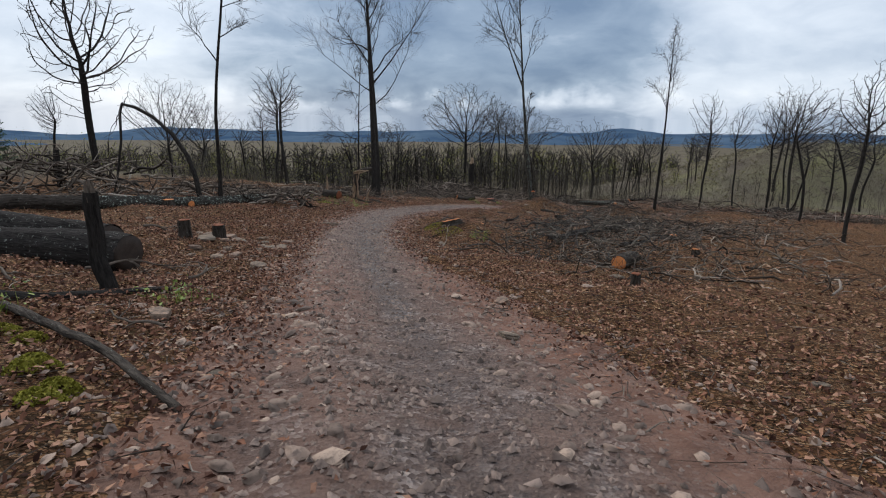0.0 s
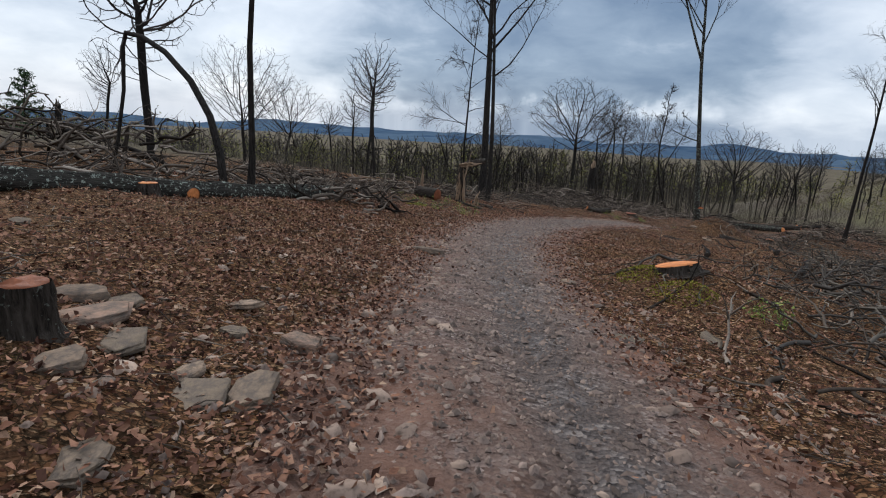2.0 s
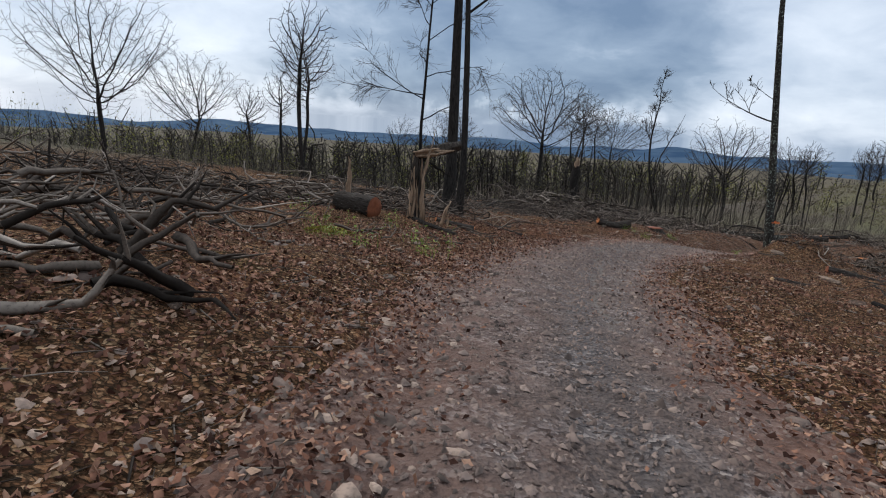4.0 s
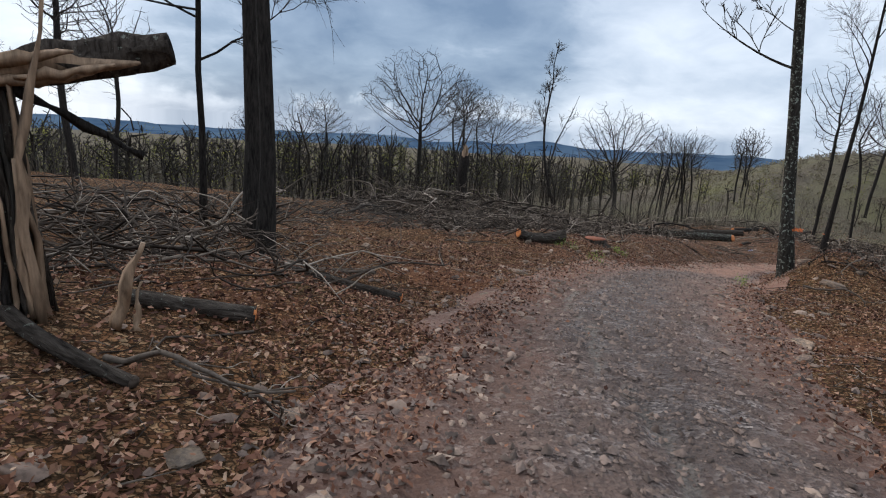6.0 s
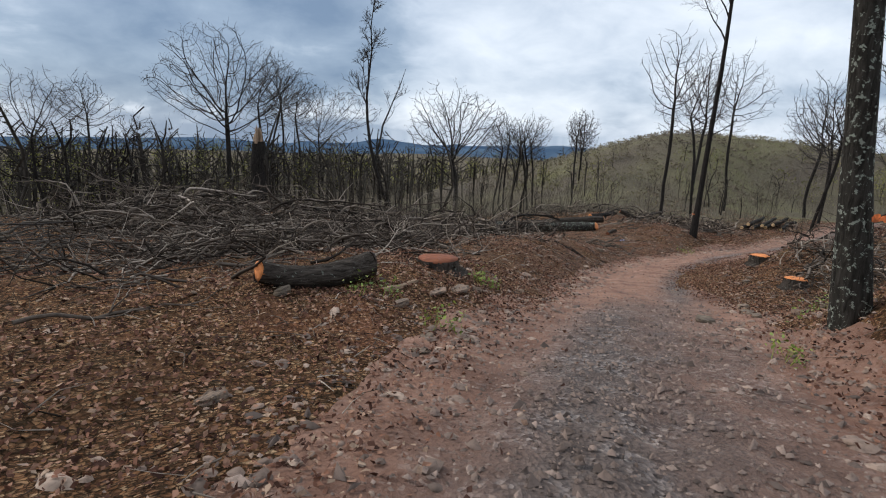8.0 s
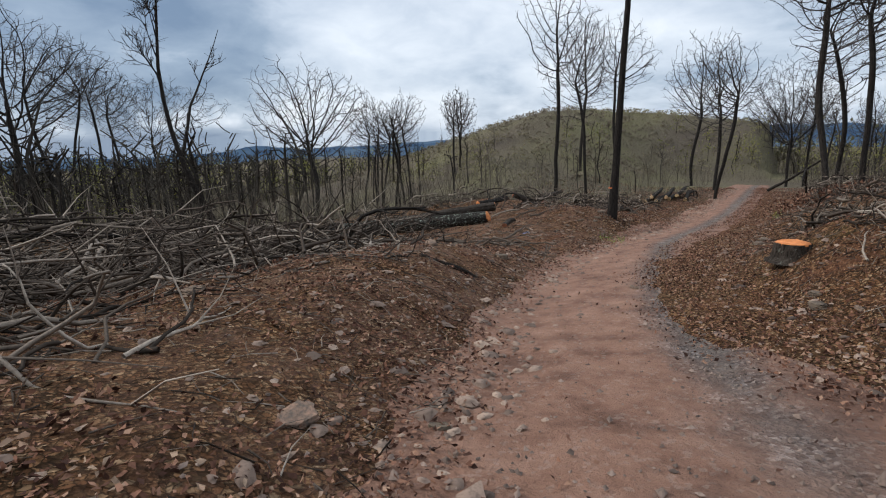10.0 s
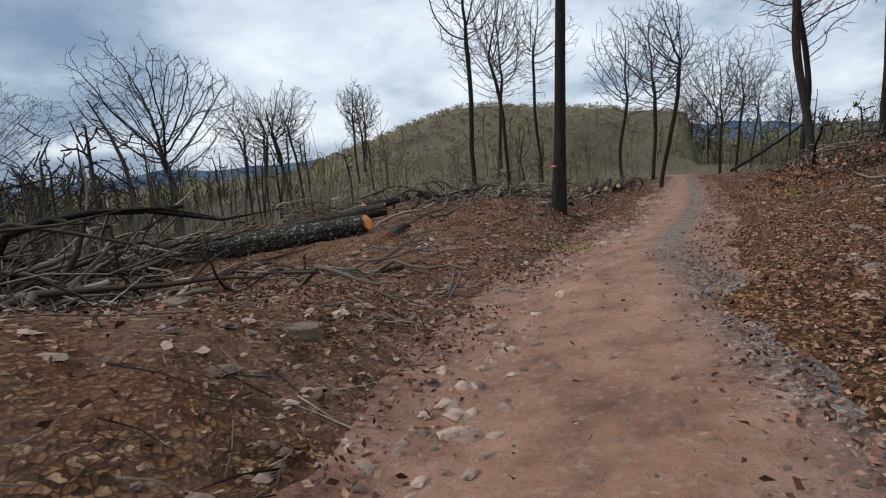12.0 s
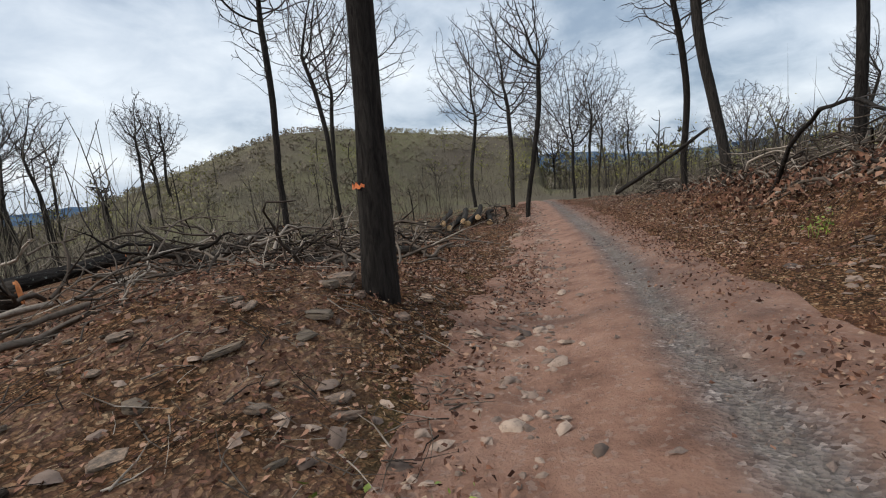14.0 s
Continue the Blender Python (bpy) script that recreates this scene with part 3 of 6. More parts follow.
def land(x, y):
    """Height of the ground at a place."""
    return float(surface(np.array([x]), np.array([y]))[0])


def surface(x, y):
    x, y = np.atleast_1d(np.asarray(x, float)), np.atleast_1d(np.asarray(y, float))
    i, off = road_at(x, y)
    d = np.hypot(x - 15, y - 45)
    rough = np.clip(1.4 - d / 90, 0.0, 1)
    edge = np.clip((np.abs(off) - half_width(i) + 0.5) / 1.6, 0, 1)
    z = hillside(x, y) + rough * edge * (0.16 * fbm(x * 0.35, y * 0.35, 3, 3) + 0.05 * fbm(x * 1.7, y * 1.7, 9, 3))
    return z


def wash(i):
    """Offset of the washed-out strip past the bend."""
    return np.interp(LINE[i, 0], [14, 18, 21, 23, 25, 29, 40], [0.6, 0.55, 0.42, 0.05, -0.25, -0.42, -0.38])


def runnel(i):
    """Offset and strength of the rain channel that crosses the middle stretch."""
    y = LINE[i, 1]
    wind = 0.10 * np.sin(y * 2.3) + 0.05 * np.sin(y * 5.1)
    return np.interp(y, [32, 37, 40, 42, 44.5, 47, 50], [0.8, 0.65, 0.46, -0.05, -0.65, -1.3, -1.6]) + wind, np.interp(y, [30, 34, 47, 50], [0, 1, 1, 0])


def bed(x, y, i, off):
    """Height of the road's surface, with two wheel ruts and a rain channel."""
    w = half_width(i)
    rut = -0.055 * (np.exp(-((off - 0.15) / 0.28) ** 2) + np.exp(-((off + 1.35) / 0.28) ** 2))
    late = np.interp(LINE[i, 1], [55, 59], [0, 1])
    rut = rut * (1 - late) - 0.06 * late * np.exp(-((off - wash(i)) / 0.3) ** 2) - 0.03 * late * np.exp(-((off + 1.6) / 0.3) ** 2)
    mid, k2 = runnel(i)
    rut = rut - 0.06 * k2 * np.exp(-((off - mid) / 0.16) ** 2)
    rut = rut + 0.018 * fbm(x * 4.1, y * 4.1, 47, 3)
    crown = -0.02 * (off / w) ** 2
    fall = -0.16 * np.clip((np.abs(off) - side_width(i, off)) / 0.9, 0, 1) ** 1.5
    return hillside(x, y) + 0.045 + rut + crown + fall + 0.022 * fbm(x * 1.3, y * 1.3, 21, 4)


def make_ground():
    def axis(lo, hi, step, end):
        core = list(np.arange(lo, hi, step))
        s, v = step, hi
        while v < end:
            core.append(v)
            s *= 1.075
            v += s
        core.append(end)
        s, v, low = step, lo, []
        while True:
            s *= 1.075
            v -= s
            if v < -end:
                break
            low.append(v)
        return np.array([-end] + low[::-1] + core)
    xs, ys = axis(-14, 42, 0.38, 1500), axis(1, 80, 0.38, 1500)
    X, Y = np.meshgrid(xs, ys)
    x, y = X.ravel(), Y.ravel()
    z = np.empty(len(x))
    for a in range(0, len(x), 20000):
        u, v = x[a:a + 20000], y[a:a + 20000]
        i, off = road_at(u, v)
        zz = surface(u, v)
        w = side_width(i, off) + 0.35 * fbm(u * 0.6, v * 0.6, 5, 3)
        z[a:a + 20000] = zz - 0.22 * np.clip((w - np.abs(off)) / 0.35, 0, 1)
    nx, ny = len(xs), len(ys)
    r, c = np.meshgrid(np.arange(ny - 1), np.arange(nx - 1), indexing="ij")
    k = (r * nx + c).ravel()
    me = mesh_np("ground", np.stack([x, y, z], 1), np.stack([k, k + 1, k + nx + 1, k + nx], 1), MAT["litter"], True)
    tagged(new("ground", me), "forest floor of wet brown leaf litter on a hillside", "ground", kind="structure")


def make_road():
    n = len(LINE)
    us = np.linspace(-1, 1, 61)
    I, U = np.meshgrid(np.arange(n), us, indexing="ij")
    i = I.ravel()
    off = U.ravel() * (side_width(i, U.ravel()) + 0.6)
    x = LINE[i, 0] + TANG[i, 1] * off
    y = LINE[i, 1] - TANG[i, 0] * off
    z = bed(x, y, i, off)
    k = (np.arange(n - 1)[:, None] * 61 + np.arange(60)[None, :]).ravel()
    me = mesh_np("road", np.stack([x, y, z], 1), np.stack([k, k + 61, k + 62, k + 1], 1), MAT["road"], True)
    soil = me.attributes.new("soil", "FLOAT", "POINT")
    s = np.interp(LINE[i, 1], [0, 6, 10, 20, 40, 46, 53, 58], [0.15, 0.4, 0.7, 0.3, 0.12, 0.3, 0.6, 1.0])
    s = s + 0.55 / (1 + np.exp((off + 0.9) / 0.25)) + 0.6 * np.clip((off - 1.1) / 0.8, 0, 1)
    # grey gravel in the hollow between the wheels of the upper stretch
    s = s - 0.6 * np.interp(LINE[i, 1], [6, 10, 30, 36], [0, 1, 1, 0]) * np.exp(-((off - 0.45) / 0.4) ** 2)
    s = s - 0.75 * np.interp(LINE[i, 1], [42, 46, 54, 57], [0, 1, 1, 0]) * np.exp(-((off + 0.5) / 0.62) ** 2)
    # washed-out stony strip along the uphill wheel line
    late = np.interp(LINE[i, 1], [55, 59], [0, 1])
    s = s - 1.15 * late * np.exp(-((off - wash(i)) / np.interp(LINE[i, 0], [20, 26, 40], [0.42, 0.36, 0.42])) ** 2)
    soil.data.foreach_set("value", s.astype(np.float32))
    wet = me.attributes.new("wet", "FLOAT", "POINT")
    q = 0.75 * np.exp(-((off - 0.35) / 0.32) ** 2) + 0.3 * np.exp(-((off + 1.35) / 0.35) ** 2) + 0.35 * np.interp(LINE[i, 1], [42, 46, 54, 57], [0, 1, 1, 0]) * np.exp(-((off + 0.45) / 0.25) ** 2)
    q = np.where(LINE[i, 1] > 56, 0.15 * np.exp(-((off - wash(i) - 0.1) / 0.13) ** 2) + 0.35 * np.exp(-((off - wash(i) - 0.75) / 0.3) ** 2), q)
    wet.data.foreach_set("value", q.astype(np.float32))
    gully = me.attributes.new("gully", "FLOAT", "POINT")
    mid, k2 = runnel(i)
    gully.data.foreach_set("value", (k2 * np.exp(-((off - mid) / 0.13) ** 2) + 0.75 * late * np.exp(-((off - wash(i)) / 0.27) ** 2)).astype(np.float32))
    tagged(new("road", me), "rutted gravel and red soil logging track, damp", "road", kind="structure")


make_ground()
make_road()

# ---------------------------------------------------------------- distance


def make_ridges():
    """Far wooded ridges across the valley, with the blue of the distance painted on."""
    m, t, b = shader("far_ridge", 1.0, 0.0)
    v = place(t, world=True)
    # distance haze put into the base colour, with emission to match
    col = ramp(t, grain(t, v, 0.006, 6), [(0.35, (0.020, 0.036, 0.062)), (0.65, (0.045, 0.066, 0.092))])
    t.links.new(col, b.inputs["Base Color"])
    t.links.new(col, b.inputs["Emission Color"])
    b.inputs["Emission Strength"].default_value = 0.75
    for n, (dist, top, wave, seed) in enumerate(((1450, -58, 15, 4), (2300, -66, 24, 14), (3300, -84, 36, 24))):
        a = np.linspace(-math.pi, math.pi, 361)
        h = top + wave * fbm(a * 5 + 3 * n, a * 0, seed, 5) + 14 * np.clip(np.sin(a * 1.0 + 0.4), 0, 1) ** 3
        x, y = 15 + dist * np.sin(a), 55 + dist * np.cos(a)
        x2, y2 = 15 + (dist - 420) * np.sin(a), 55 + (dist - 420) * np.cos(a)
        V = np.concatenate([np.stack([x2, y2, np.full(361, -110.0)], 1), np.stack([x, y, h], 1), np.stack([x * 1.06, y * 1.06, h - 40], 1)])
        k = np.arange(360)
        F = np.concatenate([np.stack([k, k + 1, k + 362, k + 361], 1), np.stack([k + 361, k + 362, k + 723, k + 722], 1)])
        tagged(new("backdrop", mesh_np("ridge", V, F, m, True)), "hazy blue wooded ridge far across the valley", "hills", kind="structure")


make_ridges()


def spread_copies(protos, at, turn, size, base=0):
    """Many turned and scaled copies of small meshes, as one mesh."""
    V, F, n = [], [], 0
    which = np.arange(len(at)) % len(protos)
    for w, (pv, pf) in enumerate(protos):
        k = which == w
        m = int(k.sum())
        if not m:
            continue
        c, s = np.cos(turn[k]), np.sin(turn[k])
        x = pv[None, :, 0] * c[:, None] - pv[None, :, 1] * s[:, None]
        y = pv[None, :, 0] * s[:, None] + pv[None, :, 1] * c[:, None]
        z = np.repeat(pv[None, :, 2], m, 0)
        P = np.stack([x, y, z], 2) * size[k][:, None, None] + at[k][:, None, :]
        V.append(P.reshape(-1, 3))
        F.append((pf[None] + (np.arange(m) * len(pv))[:, None, None]).reshape(-1, pf.shape[1]) + n)
        n += m * len(pv)
    return np.concatenate(V), np.concatenate(F)


def thirds(v, f):
    """Quads as triangles."""
    return v, np.concatenate([f[:, :3], f[:, [0, 2, 3]]])


def slivers(rng, start, d, length, width):
    """Far twigs: one thin blade each."""
    n = len(start)
    side = np.cross(d, rng.normal(size=(n, 3)))
    side /= np.linalg.norm(side, axis=1)[:, None]
    tip = start + d * length[:, None]
    V = np.stack([start - side * width, start + side * width, tip], 1).reshape(-1, 3)
    return V, np.arange(n * 3).reshape(-1, 3)


def wood_protos(count, seed):
    """Slim ten-metre forest trees with fine crowns, for the distance."""
    out = []
    for k in range(count):
        rng = np.random.default_rng(seed + k)
        lv = colony(rng, 10, rng.uniform(0.11, 0.17), 0.30 + 0.25 * rng.random(), rng.uniform(0.3, 0.5), 44, rng.uniform(0.2, 0.5), step=0.045, tip=0.022, wobble=0.05, twigs=0.0, lift=0.3, lean=tuple(rng.normal(size=2) * 0.05))
        stems, st, dr, ln = [], [], [], []
        for n, level in enumerate(lv[:4]):
            for p, r in level:
                pick = np.unique(np.linspace(0, len(p) - 1, 6 if n == 0 else 3).astype(int))
                if n < 3:
                    stems.append((p[pick], r[pick]))
                for a, b in zip(p[:-1], p[1:]):
                    if n == 3:
                        st.append(a), dr.append(b - a), ln.append(np.linalg.norm(b - a) * 1.2)
                    if a[2] > 3.2:
                        for _ in range(2 if n > 1 else 1):
                            v = (b - a) / np.linalg.norm(b - a)
                            st.append(a + (b - a) * rng.random()), dr.append(sidestep(rng, v, rng.uniform(0.3, 1.0)) + np.array([0, 0, 0.15])), ln.append(rng.uniform(0.3, 1.0))
        st, dr = np.array(st), np.array(dr)
        dr /= np.linalg.norm(dr, axis=1)[:, None]
        out.append(join(thirds(*tubes(stems, 3)), slivers(rng, st, dr, np.array(ln), 0.012)))
    return out


def make_woods():
    rng = np.random.default_rng(77)
    # the wood below the felled strip
    n = 2100
    r = 27 + 240 * rng.random(n) ** 1.25
    a = rng.uniform(-1.45, 1.75, n)
    x, y = 15 + r * np.sin(a), 55 + r * np.cos(a)
    i, off = road_at(x, y)
    keep = np.abs(off) > np.where(x > 50, 9.0, np.where(off > 0, 27.0, 25.0))
    keep &= rise(x, y, off) < 7.0
    keep &= (y > 87 - 0.2 * x) | (x > 45) | ((x < -26) & (y > 66)) | (off > 27)
    x, y = x[keep], y[keep]
    at = np.stack([x, y, surface(x, y) - 0.2], 1)
    far = np.hypot(x - 5, y - 45)
    roof = -4.7 - 0.002 * far + rng.uniform(-3.6, 1.4, len(x)) + np.where(rng.random(len(x)) < 0.2, rng.uniform(0, 4, len(x)), 0)
    roof = roof - 0.06 * np.clip(x - 14, 0, 55)
    size = np.clip((roof - at[:, 2]) / 10, 0.34, 1.5) * rng.uniform(0.85, 1.1, len(x))
    wood = np.concatenate([at, size[:, None]], 1)
    V, F = spread_copies(wood_protos(10, 500), at, rng.uniform(0, 6.28, len(x)), size)
    tagged(new("woodland", mesh_np("woodland", V, F, MAT["stems"])), "leafless grey-brown hardwood forest below the clearing", "forest", kind="stuff")
    # saplings and brush between the stems
    n = 480
    r = 27 + 150 * rng.random(n)
    a = rng.uniform(-1.15, 1.75, n)
    x, y = 15 + r * np.sin(a), 55 + r * np.cos(a)
    i, off = road_at(x, y)
    keep = (np.abs(off) > np.where(x > 50, 4.0, 12.0)) & ((y > 83 - 0.2 * x) | (x > 45) | ((x < -22) & (y > 64)) | (off > 24)) & (rise(x, y, off) < 1.8)
    x, y = x[keep], y[keep]
    at = np.stack([x, y, surface(x, y) - 0.1], 1)
    protos = []
    for k in range(6):
        g = np.random.default_rng(900 + k)
        lines = []
        for _ in range(4):
            d = sidestep(g, np.array([0, 0, 1.0]), g.uniform(0.05, 0.5))
            p, q = limb(g, (g.normal() * 0.2, g.normal() * 0.2, 0), d, g.uniform(1.2, 3.6), 0.022, 0.012, 3, 0.12, 0.02)
            lines.append((p, q))
            for _ in range(3):
                p2, d2 = along(p, g.uniform(0.3, 1))
                p3, q3 = limb(g, p2, sidestep(g, d2, 0.6), g.uniform(0.4, 1.1), 0.012, 0.008, 2, 0.1, 0.03)
                lines.append((p3, q3))
        protos.append(tubes(lines, 3))
    V, F = spread_copies(protos, at, rng.uniform(0, 6.28, len(x)), rng.uniform(0.6, 1.3, len(x)))
    tagged(new("undergrowth", mesh_np("undergrowth", V, F, MAT["scrub"])), "thin leafless saplings and scrub among the trees", "undergrowth", kind="stuff")
    # the haze of thin stems and suckers that fills the wood
    n = 110000
    r = 27 + 170 * rng.random(n) ** 0.9
    a = rng.uniform(-1.45, 1.75, n)
    x, y = 15 + r * np.sin(a), 55 + r * np.cos(a)
    i, off = np.zeros(n, int), np.zeros(n)
    for b in range(0, n, 20000):
        i[b:b + 20000], off[b:b + 20000] = road_at(x[b:b + 20000], y[b:b + 20000])
    keep = (np.abs(off) > np.where(x > 50, 4.5, 14.0)) & ((y > 84 - 0.2 * x) | (x > 46) | ((x < -24) & (y > 64)) | (off > 25)) & (fbm(x * 0.09, y * 0.09, 71, 3) > -0.45) & (rise(x, y, off) < 4.0)
    x, y = x[keep], y[keep]
    p = np.stack([x, y, surface(x, y)], 1)
    d = rng.normal(size=(len(x), 3)) * np.array([0.28, 0.28, 0]) + np.array([0, 0, 1.0])
    d /= np.linalg.norm(d, axis=1)[:, None]
    h = rng.uniform(0.8, 3.4, len(x)) * rng.uniform(0.5, 1.2, len(x))
    p[:, 2] += np.where(rng.random(len(x)) < 0.35, rng.uniform(0.5, 2.5, len(x)), 0)
    V, F = slivers(rng, p, d, h, 0.015)
    tagged(new("thicket", mesh_np("thicket", V, F, MAT["farwood"])), "dense brown thicket of thin suckers in the forest", "undergrowth", kind="stuff")
    # first spring leaves: small flakes in loose clouds
    n = 1700
    r = 66 + 180 * rng.random(n)
    a = rng.uniform(-0.9, 1.6, n)
    cx, cy = 15 + r * np.sin(a), 55 + r * np.cos(a)
    _, off = road_at(cx, cy)
    ok = (np.abs(off) > 14) & ((cy > 90 - 0.15 * cx) | (cx > 60))
    cx, cy = cx[ok], cy[ok]
    cz = surface(cx, cy)
    m = 42
    wood = wood[np.hypot(wood[:, 0] - 30, wood[:, 1] - 65) > 48]
    trees = wood[rng.integers(0, len(wood), len(cx))]
    rad = rng.uniform(1.0, 2.4, len(cx))
    d = rng.normal(size=(len(cx), m, 3)) * np.array([0.55, 0.55, 0.8])
    c = (trees[:, :3] + np.stack([cz * 0, cz * 0, 10 * trees[:, 3] * rng.uniform(0.35, 0.85, len(cx))], 1))[:, None, :] + d * rad[:, None, None] * 0.8
    c = c.reshape(-1, 3)
    V, F = flakes(rng, c, 0.10, 0.21, 0.0, np.clip(np.hypot(c[:, 0] - 15, c[:, 1] - 55) / 110, 0.3, 1.0))
    tagged(new("spring_foliage", mesh_np("spring_foliage", V, F, MAT["spring"])), "sparse yellow-green new leaves in the forest", "foliage", kind="stuff")


def flakes(rng, c, lo, hi, flat=0.0, scale=None):
    """Small folded four-cornered leaves at the places c."""
    n = len(c)
    u = rng.normal(size=(n, 3))
    u[:, 2] *= 1 - flat
    u /= np.linalg.norm(u, axis=1)[:, None]
    w = rng.normal(size=(n, 3))
    w[:, 2] *= 1 - flat
    w -= u * (u * w).sum(1)[:, None]
    w /= np.linalg.norm(w, axis=1)[:, None]
    k = np.cross(u, w)
    s = rng.uniform(lo, hi, n)[:, None]
    if scale is not None:
        s = s * scale[:, None]
    b = rng.uniform(0.45, 0.75, n)[:, None]
    fold = rng.uniform(-0.35, 0.35, n)[:, None]
    b2 = rng.uniform(0.25, 0.85, n)[:, None]
    j1, j2 = rng.uniform(-0.6, 0.6, n)[:, None], rng.uniform(-0.6, 0.6, n)[:, None]
    V = np.stack([c - u * s, c + w * s * b + k * s * fold + u * s * j1, c + u * s, c - w * s * b2 + k * s * fold + u * s * j2], 1).reshape(-1, 3)
    i = np.arange(n) * 4
    F = np.concatenate([np.stack([i, i + 1, i + 2], 1), np.stack([i, i + 2, i + 3], 1)])
    return V, F


def make_hill_trees():
    """Crowns of the trees on the hill."""
    rng = np.random.default_rng(5)
    n = 18000
    x, y = rng.uniform(48, 190, n), rng.uniform(84, 215, n)
    ok = rise(x, y, road_at(x, y)[1]) > 0.7
    x, y = x[ok], y[ok]
    at = np.stack([x, y, surface(x, y) - 0.5], 1)
    protos = []
    for k in range(7):
        g = np.random.default_rng(40 + k)
        c = g.normal(size=(9, 3)) * np.array([1.5, 1.5, 1.0]) + np.array([0, 0, 3.6])
        v, f = flakes(g, c, 0.45, 0.9, 0.3)
        tv, tf = tubes([(np.array([[0, 0, 0], [0.1, 0, 5.0]]), np.array([0.16, 0.05]))], 3)
        tf = np.concatenate([tf[:, :3], tf[:, [0, 2, 3]]])
        protos.append(join((v, f), (tv, tf)))
    V, F = spread_copies(protos, at, rng.uniform(0, 6.28, len(x)), rng.uniform(0.14, 0.26, len(x)))
    tagged(new("hill_forest", mesh_np("hill_forest", V, F, MAT["hilltree"])), "budding brown and olive forest covering a rounded hill", "forest", kind="stuff")


def make_valley_forest():
    """Crowns of the forest that fills the valley beyond the nearer stems."""
    rng = np.random.default_rng(15)
    n = 7500
    r = 95 + 420 * rng.random(n) ** 1.1
    a = rng.uniform(-1.5, 1.8, n)
    x, y = 15 + r * np.sin(a), 55 + r * np.cos(a)
    _, off = road_at(x, y)
    ok = (rise(x, y, off) < 1.0) & (np.abs(off) > 14)
    x, y = x[ok], y[ok]
    at = np.stack([x, y, surface(x, y) - 0.3], 1)
    protos = []
    for k in range(7):
        g = np.random.default_rng(640 + k)
        c = g.normal(size=(13, 3)) * np.array([1.5, 1.5, 1.3]) + np.array([0, 0, 4.6])
        fl = flakes(g, c, 0.25, 0.6)
        st = np.concatenate([np.zeros((1, 3)), np.array([[0, 0, 3.0]]) + g.normal(size=(9, 3)) * 0.3])
        dr = np.concatenate([np.array([[0, 0, 1.0]]), g.normal(size=(9, 3)) * 0.6 + np.array([0, 0, 1.0])])
        dr /= np.linalg.norm(dr, axis=1)[:, None]
        protos.append(join(fl, slivers(g, st, dr, np.concatenate([[7.0], g.uniform(2, 4, 9)]), 0.07)))
    V, F = spread_copies(protos, at, rng.uniform(0, 6.28, len(x)), rng.uniform(0.6, 1.15, len(x)))
    tagged(new("valley_forest", mesh_np("valley_forest", V, F, MAT["valleytree"])), "brown and olive budding forest filling the valley", "forest", kind="stuff")


def patch_material(name, a, b_, c, scale):
    m, t, b = shader(name, 0.9, 0.1)
    v = place(t, world=True)
    r = t.nodes.new("ShaderNodeNewGeometry").outputs["Random Per Island"]
    k = calc(t, "ADD", calc(t, "MULTIPLY", grain(t, v, scale, 5), 1.0), calc(t, "MULTIPLY", calc(t, "SUBTRACT", r, 0.5), 0.22))
    t.links.new(ramp(t, k, [(0.36, a), (0.52, b_), (0.68, c)]), b.inputs["Base Color"])
    return m


MAT["spring"] = patch_material("spring_leaves", (0.13, 0.125, 0.035), (0.22, 0.215, 0.05), (0.31, 0.27, 0.07), 0.03)
MAT["hilltree"] = patch_material("hill_trees", (0.17, 0.135, 0.10), (0.20, 0.165, 0.108), (0.245, 0.222, 0.105), 0.035)
MAT["valleytree"] = patch_material("valley_trees", (0.105, 0.085, 0.068), (0.135, 0.112, 0.078), (0.18, 0.165, 0.085), 0.02)
MAT["stems"] = patch_material("forest_stems", (0.020, 0.016, 0.013), (0.040, 0.033, 0.026), (0.080, 0.068, 0.052), 0.05)
# thicket tone lightened to paint the pale haze behind dark stems
MAT["farwood"] = patch_material("far_wood", (0.070, 0.056, 0.042), (0.125, 0.103, 0.076), (0.20, 0.175, 0.12), 0.05)
make_woods()
make_hill_trees()
make_valley_forest()

# ---------------------------------------------------------------- single trees
TALL = "tall leafless hardwood tree standing alone in the clearing"
bare_tree((-6.42, 50.8), 1, 24.0, 0.27, "tall dark leafless tree beside a thinner twin stem", clear=0.42, limbs=14, reach=0.30, kids=(6, 5, 3), wobble=0.02)
bare_tree((-5.82, 48.6), 2, 20.5, 0.16, "slender dark leafless tree standing close to a thicker trunk", clear=0.4, limbs=12, reach=0.3, wobble=0.03, lean=(0.035, 0))
bare_tree((-8.2, 52.8), 3, 14.0, 0.10, "slim leafless tree with wide thin branches", clear=0.3, limbs=14, reach=0.24, spread=1.1, wobble=0.02, lift=0.0)
rt = bare_tree((8.6, 51.4), 4, 21.0, 0.185, "tall lichen-spotted tree with an orange paint mark", "bark_lichen", clear=0.55, limbs=12, reach=0.30, wobble=0.012, lean=(-0.12, 0.07),
               forks=((0.285, 1.35, 3.0, 3.2, 0.28), (0.33, 1.1, 2.7, 1.5, 0.14), (0.53, 0.34, 2.95, 9.0, 0.85)))
tape = bare_tree((27.9, 70.28), 5, 22.5, 0.175, "tall dark tree with an orange paint band at breast height", clear=0.48, limbs=13, reach=0.2, wobble=0.012, spread=0.6, lean=(0.02, -0.03), forks=((0.27, 1.2, -0.6, 1.6, 0.25),))
bare_tree((43.3, 67.0), 6, 16, 0.17, TALL, clear=0.38, width=0.55, count=1000, leader=0.5, tip=0.009)
